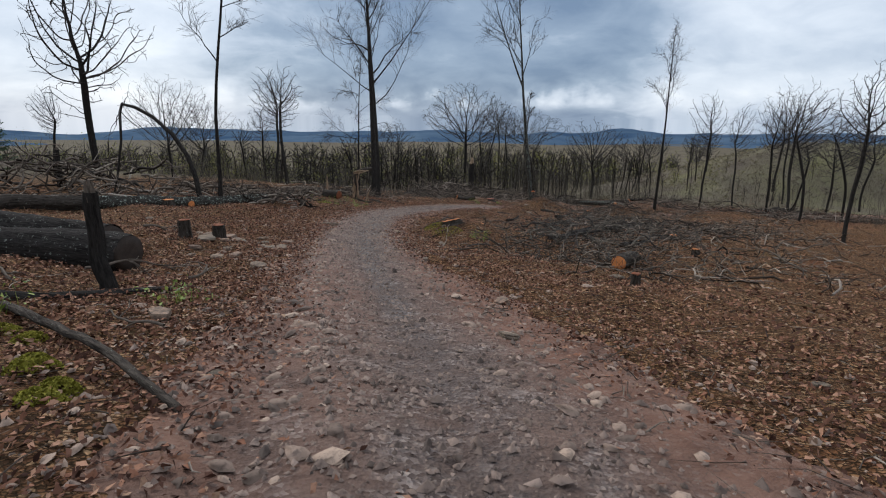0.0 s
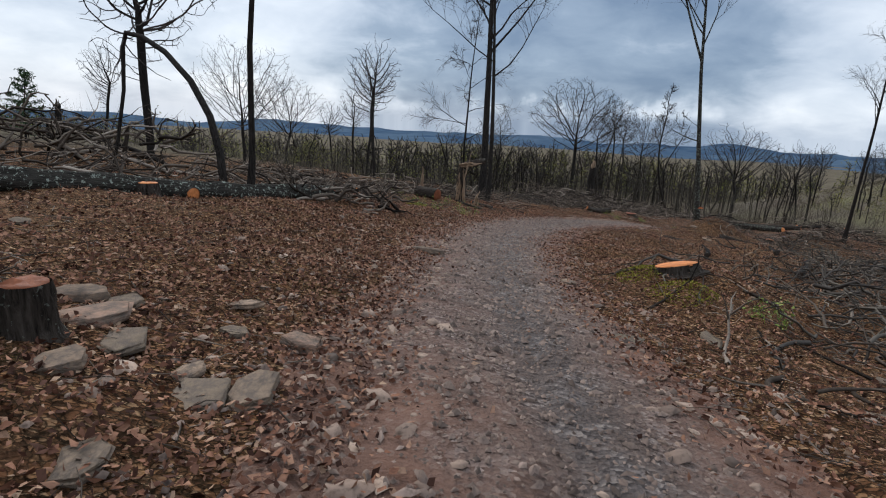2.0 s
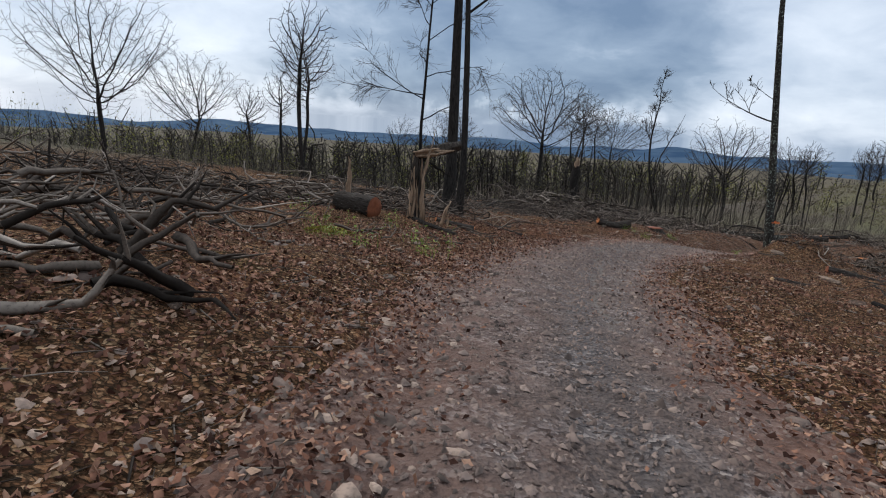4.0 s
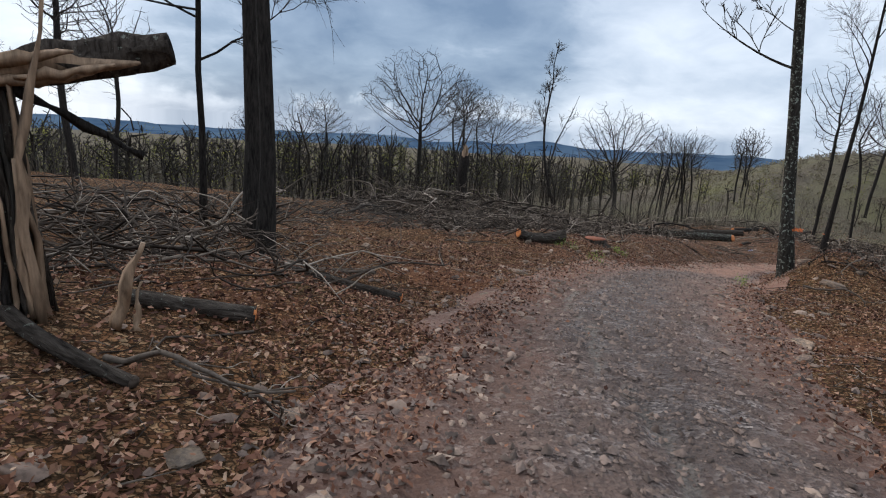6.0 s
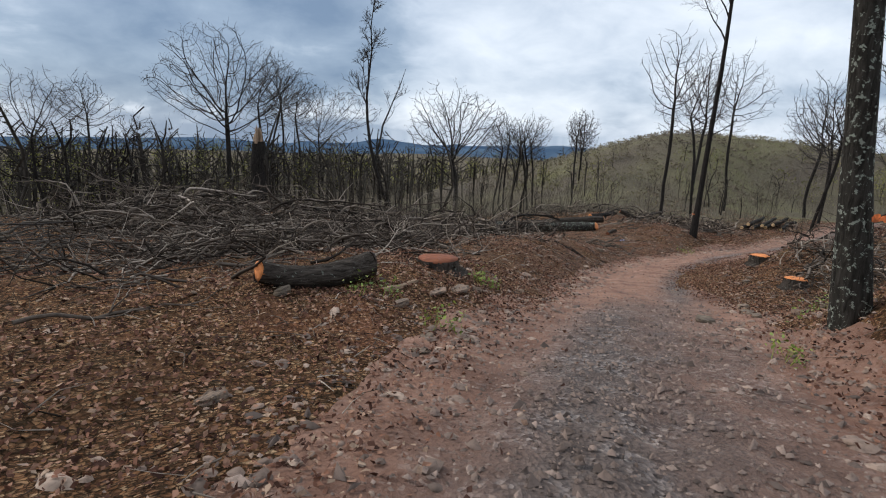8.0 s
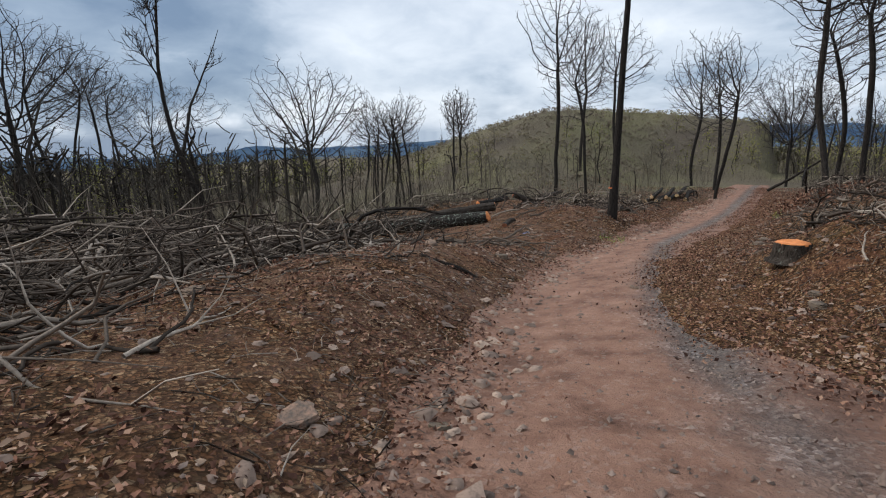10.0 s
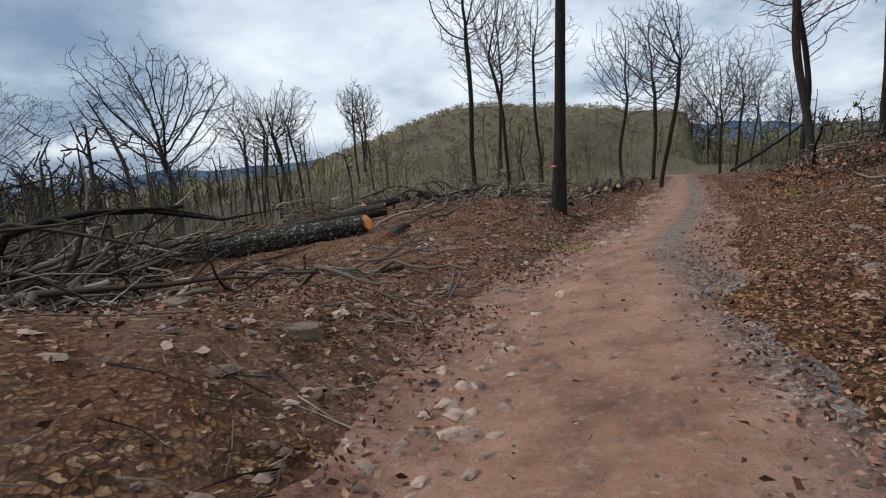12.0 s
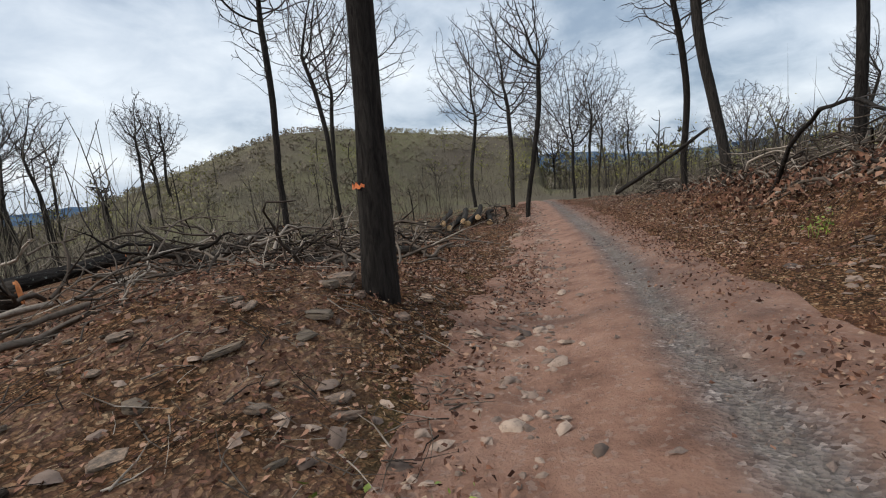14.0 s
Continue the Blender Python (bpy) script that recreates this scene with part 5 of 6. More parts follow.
for k in range(7):
    x, y = 48.5 + 1.0 * (k % 4) + 0.5 * (k // 4), 81.2 - 0.55 * (k % 4)
    log((x - 3.2, y - 1.4 + 0.3 * math.sin(k), land(x, y) + 0.2 + 0.3 * (k // 4)), (x + 3.0, y + 1.3, land(x, y) + 0.15 + 0.3 * (k // 4)), 0.15, 0.13, "grey log in a small roadside stack", "cut_pale", "bark_pale", group="stacked logs", seed=60 + k)


def bowed_sapling():
    x, y = -12.9, 28.6
    ob = thing("bent_tree", (x, y, land(x, y) - 0.1), "slender dead tree bowed over into an arch", "dead tree")
    p = np.array([[0, 0, 0], [-0.15, 0.05, 1.3], [-0.55, 0.2, 2.5], [-1.35, 0.45, 3.6], [-2.5, 0.85, 4.5], [-3.6, 1.2, 5.0], [-4.4, 1.45, 5.15], [-4.6, 1.5, 4.7], [-4.75, 1.55, 3.2], [-5.2, 1.6, 1.4], [-5.6, 1.7, 0.3]])
    part_of("trunk", mesh_np("bent_trunk", *tubes([(p, np.array([0.14, 0.125, 0.115, 0.105, 0.095, 0.085, 0.075, 0.07, 0.065, 0.06, 0.05]))], 10), MAT["bark"], True), ob)
    rng = np.random.default_rng(70)
    for j in range(9):
        q, d = along(p, rng.uniform(0.55, 0.98))
        part_of("branch", mesh_np("bent_branch", *tubes([limb(rng, q, sidestep(rng, d, 0.9), rng.uniform(1.0, 2.6), 0.03, 0.008, 5, 0.25, -0.05)], 4), MAT["twig"]), ob)


bowed_sapling()

# ---------------------------------------------------------------- slash


def brush_pile(name, centre, axis, length, width, height, count, label, seed, thick=(0.012, 0.045), size=(1.0, 3.6), upright=0.15, mat="dead"):
    """A heap of cut limbs and tops, most lying along the axis (degrees)."""
    rng = np.random.default_rng(seed)
    a = math.radians(axis)
    ux, uy = math.cos(a), math.sin(a)
    big, small = [], []
    for _ in range(count):
        s, w = rng.uniform(-0.5, 0.5) * length, np.clip(rng.normal() * 0.27, -0.6, 0.6) * width
        x, y = centre[0] + ux * s - uy * w, centre[1] + uy * s + ux * w
        i, off = road_at(np.array([x]), np.array([y]))
        if abs(off[0]) < half_width(i)[0] + 0.3:
            continue
        heap = height * max(0, 1 - (2 * w / width) ** 2) * (1 - 0.6 * (2 * s / length) ** 2)
        z = land(x, y) + heap * rng.random() ** 1.4
        h = a + rng.normal() * 0.55 + (math.pi if rng.random() < 0.5 else 0)
        tilt = abs(rng.normal()) * upright
        d = np.array([math.cos(h) * math.cos(tilt), math.sin(h) * math.cos(tilt), math.sin(tilt)])
        ln = rng.uniform(*size) * rng.uniform(0.6, 1)
        r = rng.uniform(*thick) * (0.5 + ln / size[1])
        p, q = limb(rng, (x, y, z), d, ln, r, r * 0.3, 8, 0.28, -0.03)
        p = settle(p, q)
        p[:, 2] = np.minimum(p[:, 2], surface(p[:, 0], p[:, 1]) + 0.35 + 0.9 * height * (0.4 + 0.6 * rng.random()))
        i, off = road_at(p[:, 0], p[:, 1])
        if (np.abs(off) < half_width(i) + 0.9).any():
            continue
        big.append((p, q))
        for _ in range(rng.integers(2, 5)):
            p2, d2 = along(p, rng.uniform(0.25, 1))
            b = limb(rng, p2, sidestep(rng, d2, rng.uniform(0.35, 0.9)), ln * rng.uniform(0.15, 0.5), r * 0.5, 0.004, 3, 0.22, 0.0)
            b[0][:, 2] = np.minimum(b[0][:, 2], surface(b[0][:, 0], b[0][:, 1]) + 0.45 + 1.1 * height)
            small.append((settle(*b), b[1]))
    me = mesh_np(name, *join(tubes(big, 4), tubes(small, 3)), MAT[mat], True)
    return tagged(new(name, me), label, "brush", "heaps of slash", "stuff")


def settle(p, r):
    """Keep a line out of the ground."""
    p = p.copy()
    p[:, 2] = np.maximum(p[:, 2], surface(p[:, 0], p[:, 1]) + r * 0.8)
    return p


GREY = "tangle of grey cut branches and tree tops on the ground"
brush_pile("brush_pile", (-15.5, 27.5), 62, 22, 6, 0.8, 260, "tangle of dead limbs behind a long log", 201)
brush_pile("brush_pile", (-21.5, 32), 40, 9, 6, 2.6, 90, "fallen crown of dead limbs piled high", 202, (0.03, 0.09), (2, 5.5), 0.45)
brush_pile("brush_pile", (-9.6, 30.2), 20, 4.5, 3, 0.9, 70, "dark broken limbs heaped at a log's end", 203, (0.02, 0.07), (0.8, 2.2), 0.4)
brush_pile("brush_pile", (-14.5, 48.5), 15, 17, 9, 1.2, 560, GREY, 204)
brush_pile("brush_pile", (18.6, 58.2), 36, 8, 4, 0.8, 170, "heap of cut tops on the inner bank of the bend", 224, (0.010, 0.035), (0.9, 2.8), 0.2)
brush_pile("brush_pile", (-8.5, 62.5), 18, 17, 10, 0.45, 330, "low dark spread of cut sticks on the soil", 225, (0.008, 0.035), (0.8, 3.4), 0.1, "scrub")
brush_pile("limb_heap", (6.5, 73.5), 172, 17, 6, 1.8, 16, "thick crooked dead limbs in a heap", 230, (0.04, 0.085), (3.5, 7.0), 0.3, "bark")
brush_pile("limb_heap", (4.5, 66.5), 25, 12, 6, 0.8, 14, "thick crooked limbs over cut brush", 231, (0.03, 0.06), (2.5, 5.0), 0.25, "dead")
brush_pile("limb_heap", (-12, 46.5), 15, 14, 6, 0.9, 18, "crooked dead limbs over slash", 232, (0.03, 0.06), (2.0, 4.5), 0.35, "dead")
brush_pile("brush_pile", (-7.0, 45.2), 10, 6, 4, 0.35, 110, "dead limbs round a snapped tree", 205, (0.008, 0.025))
brush_pile("brush_pile", (7.2, 74.4), 172, 21, 9, 2.1, 760, "large heap of cut branches and tree tops", 206, (0.014, 0.06), (1.6, 5.5), 0.26)
brush_pile("brush_pile", (-0.4, 72.6), 40, 10, 7, 1.5, 200, "heap of cut tops before a felled trunk", 223, (0.014, 0.05), (1.4, 4.2), 0.24)
brush_pile("brush_pile", (6.2, 65.6), 30, 13, 8, 0.7, 560, "wide heap of grey cut branches", 207, (0.010, 0.04), (1.2, 4.2), 0.16)
brush_pile("brush_pile", (2.6, 60.8), 25, 9, 6, 0.6, 420, "heap of pale cut branches near a wide stump", 208, (0.008, 0.03), (1.0, 3.0), 0.18)
brush_pile("brush_pile", (14.0, 71.0), 15, 12, 5, 0.5, 150, "spread of grey branches over felled trunks", 209, (0.010, 0.035))
brush_pile("brush_pile", (14.5, 30), 60, 34, 18, 0.35, 620, "low spread of grey slash over the slope", 210, (0.010, 0.04), (0.8, 3.2), 0.10)
brush_pile("brush_pile", (23, 44), 50, 24, 12, 0.5, 330, "slash at the foot of the slope", 211)
brush_pile("brush_pile", (13.0, 53.6), 38, 13, 5, 0.45, 260, "cut sticks and tops on the inner bank", 212, (0.008, 0.03), (0.7, 2.6), 0.12)
brush_pile("brush_pile", (42.5, 62.3), 15, 16, 6, 1.0, 330, "heap of brush with dead leaves", 213)
brush_pile("brush_pile", (36, 77.5), 22, 20, 6, 0.8, 330, "slash along the wood's edge", 214)
brush_pile("brush_pile", (30, 86), 10, 34, 8, 1.0, 300, "slash at the edge of the standing wood", 215)
brush_pile("brush_pile", (-5.5, 58), 80, 16, 8, 0.25, 150, "scattered sticks on leaf litter", 216, (0.006, 0.02), (0.5, 2.2), 0.08)
brush_pile("brush_pile", (52, 77.5), 21, 14, 4, 0.7, 160, "slash beside the road into the wood", 217)
brush_pile("brush_pile", (60, 70), 15, 18, 7, 0.8, 220, "slash on the upper roadside", 218)
brush_pile("brush_pile", (38.5, 65.6), 22, 12, 4, 1.0, 300, "heap of brush above the track", 220, (0.010, 0.04), (0.9, 3.0), 0.3)
brush_pile("brush_pile", (9.2, 29), 68, 24, 8, 0.3, 420, "low spread of dark sticks on the slope", 221, (0.008, 0.03), (0.8, 3.0), 0.08)
brush_pile("brush_pile", (9.8, 32.5), 66, 27, 9, 0.55, 430, "dense tangle of dark cut tops on the slope", 222, (0.010, 0.04), (0.9, 3.6), 0.14, "scrub")
for k, (x, y, h, ln, r) in enumerate([(5.0, 24.5, 52, 6.5, 0.11), (6.6, 27.2, 60, 7.5, 0.13), (8.2, 24.0, 48, 6.0, 0.10), (6.0, 31.0, 64, 8.0, 0.12), (9.4, 30.5, 55, 7.0, 0.14), (4.2, 34.5, 75, 6.0, 0.10), (11.5, 34.0, 58, 8.0, 0.13), (8.0, 37.5, 70, 7.0, 0.11)]):
    a = math.radians(h)
    log((x, y), (x + ln * math.cos(a), y + ln * math.sin(a)), r, r * 0.6, "dark felled pole lying among slash", "cut_old", "bark_wet", bow=0.12 * (-1) ** k, seed=80 + k, lift=0.12, group="felled poles on the slope")
stump((12.0, 27.4), 0.22, 0.28, "low stump with a bright sawn top", "cut", seed=66)
stump((11.0, 22.7), 0.16, 0.24, "small low stump with a bright sawn top", "cut", seed=67)
brush_pile("brush_pile", (24, 60.5), 25, 12, 5, 0.4, 160, "sticks and tops on the inner bank of the bend", 219)

# ---------------------------------------------------------------- stones, leaves and plants
ROCKS = []


def rock_mesh(seed, flat):
    """An angular slab of bedded sandstone with chipped edges."""
    g = np.random.default_rng(seed)
    k = int(g.integers(5, 8))
    a = (np.arange(k) + g.uniform(-0.3, 0.3, k)) * 2 * math.pi / k
    r = g.uniform(0.72, 1.1, k)
    rings = []
    for h, f in ((-0.5, 0.92), (0.1, 1.03), (0.16, 0.94), (0.44, 0.95), (0.5, 0.9)):
        slope = h + (0.16 * np.cos(a - g.uniform(0, 6)) if h > 0.3 else 0)
        rr = r * f * (1 + 0.04 * g.normal(size=k))
        rings.append(np.stack([np.cos(a) * rr, np.sin(a) * rr, slope * 2 * flat + 0.02 * g.normal(size=k)], 1))
    V = np.concatenate(rings + [rings[-1].mean(0)[None] + [0, 0, 0.03]])
    F = []
    for m in range(4):
        for j in range(k):
            n = (j + 1) % k
            F += [(m * k + j, m * k + n, m * k + k + n), (m * k + j, m * k + k + n, m * k + k + j)]
    F += [(4 * k + j, 4 * k + (j + 1) % k, 5 * k) for j in range(k)]
    return mesh_np("rock", V, np.array(F), MAT["rock"])


ROCKS = [rock_mesh(300 + k, f) for k, f in enumerate((0.20, 0.26, 0.3, 0.16, 0.4, 0.22, 0.28, 0.5))]


def rock(x, y, r, turn, which, label="flat angular sandstone rock among the leaves", tilt=0.0, up=None):
    i, off = road_at(np.array([x]), np.array([y]))
    z = land(x, y) if abs(off[0]) > half_width(i)[0] else float(bed(np.array([x]), np.array([y]), i, off)[0])
    ob = new("rock", ROCKS[which % 8])
    ob.matrix_basis = pose(x, y, z + r * 0.12, tilt, tilt * 0.4, turn) @ Matrix.Diagonal((r * (1.08 + 0.3 * math.sin(turn * 1.3)), r * (0.8 + 0.2 * math.sin(turn * 2.1)), r * (0.75 + 0.2 * math.sin(turn)), 1))
    return tagged(ob, label, "rock", "loose rocks")


NAMED_ROCKS = [(-4.19, 11.9, 0.21, 7), (-5.45, 12.65, 0.26, 0), (-5.15, 12.9, 0.22, 3), (-6.4, 14.3, 0.30, 3), (-6.0, 14.5, 0.22, 1), (-5.6, 13.7, 0.18, 5), (-5.1, 15.4, 0.26, 0), (-4.9, 16.8, 0.28, 1), (-6.1, 17.8, 0.3, 3),
               (-5.9, 15.1, 0.2, 6), (-5.0, 14.3, 0.16, 2), (-6.3, 13.4, 0.2, 5), (-4.7, 13.2, 0.14, 4), (-6.6, 16.2, 0.34, 3), (-6.1, 15.9, 0.30, 0), (-5.7, 16.9, 0.2, 5), (-7.0, 17.0, 0.28, 1), (-5.4, 15.7, 0.16, 0), (-7.3, 15.9, 0.22, 6), (23.5, 69.4, 0.16, 0), (22.2, 71.6, 0.18, 3), (21.9, 70.5, 0.16, 1), (22.7, 70.1, 0.11, 5), (21.9, 68.4, 0.13, 7), (24.1, 68.6, 0.09, 0),
               (26.6, 70.1, 0.19, 1), (27.6, 69.8, 0.16, 0), (27.75, 70.75, 0.22, 2), (28.6, 70.1, 0.17, 3), (22.9, 69.9, 0.1, 6), (22.1, 70.1, 0.09, 2), (25.2, 71.0, 0.14, 5), (23.5, 67.4, 0.1, 0), (17.5, 61.0, 0.12, 1), (18.1, 61.1, 0.10, 4),
               (20.1, 61.2, 0.2, 3), (16.4, 61.4, 0.1, 2), (4.85, 55.6, 0.24, 0), (5.35, 56.0, 0.16, 2), (4.3, 55.3, 0.2, 5), (9.0, 53.9, 0.22, 3), (11.2, 54.6, 0.24, 0), (12.0, 55.3, 0.2, 1), (3.4, 54.6, 0.16, 4),
               (29.8, 65.2, 0.22, 1), (31.2, 64.6, 0.2, 3), (26.0, 63.0, 0.2, 0), (3.2, 53.2, 0.13, 1), (3.7, 53.0, 0.11, 5), (2.9, 52.6, 0.12, 3)]
for k, (x, y, r, w) in enumerate(NAMED_ROCKS):
    rock(x, y, r, 47 * k, w, tilt=6 * math.sin(k * 2.1))
rng = np.random.default_rng(43)
for k in range(70):
    x, y = rng.uniform(20.5, 27.2), rng.uniform(68.2, 73.6)
    if math.hypot(x - 22.8, y - 66.4) > 2.2:
        rock(float(x), float(y), float(rng.uniform(0.05, 0.15)), float(rng.uniform(0, 360)), int(rng.choice([0, 1, 3, 5])), "thin tan sandstone slab on bare soil", float(rng.normal() * 7))
rng = np.random.default_rng(42)
made = 0
while made < 220:
    s = rng.integers(30, len(LINE) - 40)
    side = rng.choice([-1, 1])
    off = side * (float(half_width(s)) + abs(rng.normal()) * 2.6 - 0.3)
    x, y = LINE[s, 0] + TANG[s, 1] * off, LINE[s, 1] - TANG[s, 0] * off
    rock(float(x), float(y), float(np.clip(rng.lognormal(-2.25, 0.45), 0.05, 0.3)), float(rng.uniform(0, 360)), int(rng.integers(8)), "angular sandstone rock beside the track", float(rng.normal() * 8))
    made += 1


def scatter(count, spread_fn, seed):
    """Places beside or on the road: x, y, z."""
    g = np.random.default_rng(seed)
    s = g.integers(20, len(LINE) - 30, count)
    off = spread_fn(g, s, count)
    x = LINE[s, 0] + TANG[s, 1] * off + g.normal(size=count) * 0.2
    y = LINE[s, 1] - TANG[s, 0] * off + g.normal(size=count) * 0.2
    i, o = road_at(x, y)
    on = np.abs(o) < side_width(i, o) + 0.2
    z = np.maximum(surface(x, y) - np.where(on, 0.3, 0), np.where(on, bed(x, y, i, o), -1e6))
    return np.stack([x, y, z], 1), g, o, i


def make_leaves():
    def beside(g, s, n):
        d = np.abs(g.normal(size=n)) * np.where(g.random(n) < 0.62, 2.7, 8.0) + half_width(s) - np.where(LINE[s, 1] < 56, 0.45, 0.35) - np.where(g.random(n) < 0.06, g.random(n) * 1.3, 0)
        side = np.where(g.random(n) < np.where(LINE[s, 1] > 56, 0.55, 0.68), -1, 1)
        return side * (d - half_width(s) + side_width(s, side))
    c, g, o, i = scatter(390000, beside, 7)
    patch = fbm(c[:, 0] * 0.5, c[:, 1] * 0.5, 13, 3)
    late = np.interp(LINE[i, 1], [52, 60], [0, 0.15]) + 0.35 * np.interp(LINE[i, 1], [55, 60], [0, 1]) * (o < 0)
    keep = patch + g.random(len(c)) * 1.4 > -0.05 + late
    c = c[keep]
    c[:, 2] += g.uniform(0.005, 0.06, len(c))
    V, F = flakes(g, c, 0.018, 0.048, 0.55, np.interp(LINE[i[keep], 1], [38, 46], [1, 0.85]) * np.interp(np.abs(o[keep]), [3, 7, 16], [0.95, 1.2, 2.0]))
    tagged(new("leaf_litter", mesh_np("leaf_litter", V, F, MAT["leaf"])), "fallen brown and russet oak leaves, wet", "leaves", kind="stuff")


def make_gravel():
    def on(g, s, n):
        u = np.clip(g.normal(size=n) * 0.66, -1.25, 1.25)
        return u * side_width(s, u)
    c, g, o, i = scatter(92000, on, 8)
    red = np.interp(LINE[i, 1], [50, 58], [0, 1])
    keep = g.random(len(c)) > 0.9 * red * (1 - 0.5 * np.exp(-((o - wash(i)) / 0.35) ** 2))
    c = c[keep]
    n = len(c)
    r = np.clip(g.lognormal(-3.85, 0.5, n), 0.008, 0.075) * np.where(LINE[i[keep], 1] > 57, 0.62, 0.86)
    c[:, 2] += r * 0.2
    octa = np.array([[1, 0, 0], [0, 1, 0], [-1, 0, 0], [0, -1, 0], [0.15, 0.1, 0.75], [0.1, -0.1, 0.65]], float)
    tri = np.array([[0, 1, 4], [1, 2, 4], [2, 3, 5], [3, 0, 5], [0, 4, 5], [2, 5, 4]])
    P = octa[None] * (1 + 0.35 * g.normal(size=(n, 6, 3))) * r[:, None, None]
    a = g.uniform(0, 6.28, n)
    x = P[:, :, 0] * np.cos(a)[:, None] - P[:, :, 1] * np.sin(a)[:, None] * 0.7
    y = P[:, :, 0] * np.sin(a)[:, None] + P[:, :, 1] * np.cos(a)[:, None] * 0.7
    V = (np.stack([x, y, P[:, :, 2]], 2) + c[:, None, :]).reshape(-1, 3)
    F = (tri[None] + (np.arange(n) * 6)[:, None, None]).reshape(-1, 3)
    tagged(new("gravel", mesh_np("gravel", V, F, MAT["stone"])), "loose angular gravel and stone chips on the track", "gravel", kind="stuff")


def make_twigs():
    def beside(g, s, n):
        return (np.abs(g.normal(size=n)) * 5.5 + half_width(s) - 0.8) * g.choice([-1, 1], n)
    c, g, o, i = scatter(11000, beside, 9)
    extra = c[(LINE[i, 1] > 57) & (LINE[i, 0] < 30)]
    c = np.concatenate([c] + [extra + g.normal(size=extra.shape) * [0.8, 0.8, 0] for _ in range(2)])
    i, o = road_at(c[:, 0], c[:, 1])
    c = c[np.abs(o) > half_width(i) - 0.1]
    c[:, 2] = np.maximum(c[:, 2], surface(c[:, 0], c[:, 1]))
    lines = []
    for q in c:
        h = g.uniform(0, 6.28)
        p, r = limb(g, q + [0, 0, 0.02], (math.cos(h), math.sin(h), 0.05 * g.normal()), g.uniform(0.12, 0.65), g.uniform(0.003, 0.011), 0.002, 3, 0.32, -0.01)
        lines.append((p, r))
    P = np.array([l[0] for l in lines]).reshape(-1, 3)
    floor = surface(P[:, 0], P[:, 1])
    P[:, 2] = np.clip(P[:, 2], floor + 0.012, floor + 0.07)
    P = P.reshape(len(lines), -1, 3)
    V, F = tubes([(P[k], lines[k][1]) for k in range(len(lines))], 3)
    tagged(new("twigs", mesh_np("twigs", V, F, MAT["dead"])), "broken twigs and sticks strewn over the leaves", "twigs", kind="stuff")


MAT["green"] = island_material("green_leaves", [(0.0, (0.075, 0.11, 0.014)), (0.5, (0.17, 0.22, 0.028)), (1.0, (0.29, 0.31, 0.05))], 0.6, 0.4)
MAT["moss"] = island_material("moss", [(0.0, (0.10, 0.09, 0.012)), (0.6, (0.21, 0.185, 0.025)), (1.0, (0.32, 0.28, 0.05))], 0.9, 0.1)


def plant(x, y, r, n, seed, label="small green seedlings in the leaf litter", tall=0.25):
    g = np.random.default_rng(seed)
    z = land(x, y)
    root = np.array([x, y, z]) + g.normal(size=(n, 3)) * np.array([r * 0.5, r * 0.5, 0])
    root[:, 2] = surface(root[:, 0], root[:, 1])
    tip = root + g.normal(size=(n, 3)) * np.array([0.05, 0.05, 0]) + np.stack([np.zeros(n), np.zeros(n), g.uniform(0.3, 1, n) * tall], 1)
    v, f = tubes([(np.array([root[k], (root[k] + tip[k]) / 2 + [0.01, 0, 0], tip[k]]), np.array([0.006, 0.005, 0.003])) for k in range(n)], 4)
    f = np.concatenate([f[:, :3], f[:, [0, 2, 3]]])
    c = np.repeat(tip, 8, 0) + g.normal(size=(n * 8, 3)) * np.array([0.06, 0.06, 0.10 * tall / 0.25])
    me = mesh_np("plant", *join((v, f), flakes(g, c, 0.016, 0.046, 0.4)), MAT["green"])
    tagged(new("plant", me), label, "plant", "green seedlings", "stuff")


PLANTS = [(-3.9, 7.6, 0.35, 16), (-5.9, 6.6, 0.4, 12), (-3.9, 4.0, 0.2, 8), (-6.9, 36.2, 0.5, 22), (-6.2, 37.0, 0.35, 14), (-5.7, 36.6, 0.3, 10), (-8.4, 37.6, 0.6, 22), (-9.0, 39.8, 0.7, 26),
          (-5.4, 38.6, 0.25, 8), (-7.2, 40.2, 0.4, 14), (-10.2, 41.2, 0.5, 16), (3.6, 53.6, 0.3, 10), (3.0, 55.0, 0.35, 12), (5.9, 56.5, 0.4, 14), (10.3, 52.9, 0.3, 10), (24.6, 67.9, 0.4, 14), (1.6, 22.2, 0.6, 20), (-6.3, 38.2, 0.3, 10), (7.1, 51.2, 0.3, 8), (33, 65.4, 0.3, 9)]
for k, (x, y, r, n) in enumerate(PLANTS):
    if 35 < y < 42:
        plant(x, y, r, max(5, n // 2), 800 + k, "upright green seedlings and suckers in the leaf litter", 0.34)
    else:
        plant(x, y, r, n, 800 + k)


def moss(x, y, r, seed):
    g = np.random.default_rng(seed)
    n = 900
    a, d = g.uniform(0, 6.28, n), r * np.sqrt(g.random(n))
    px, py = x + np.cos(a) * d, y + np.sin(a) * d
    hump = 0.13 * (1 - (d / r) ** 2)
    c = np.stack([px, py, surface(px, py) + hump], 1)
    V, F = flakes(g, c, 0.012, 0.03, 0.2)
    tagged(new("moss", mesh_np("moss", V, F, MAT["moss"])), "cushion of yellow-green moss on the bank", "moss", "moss cushions", "stuff")


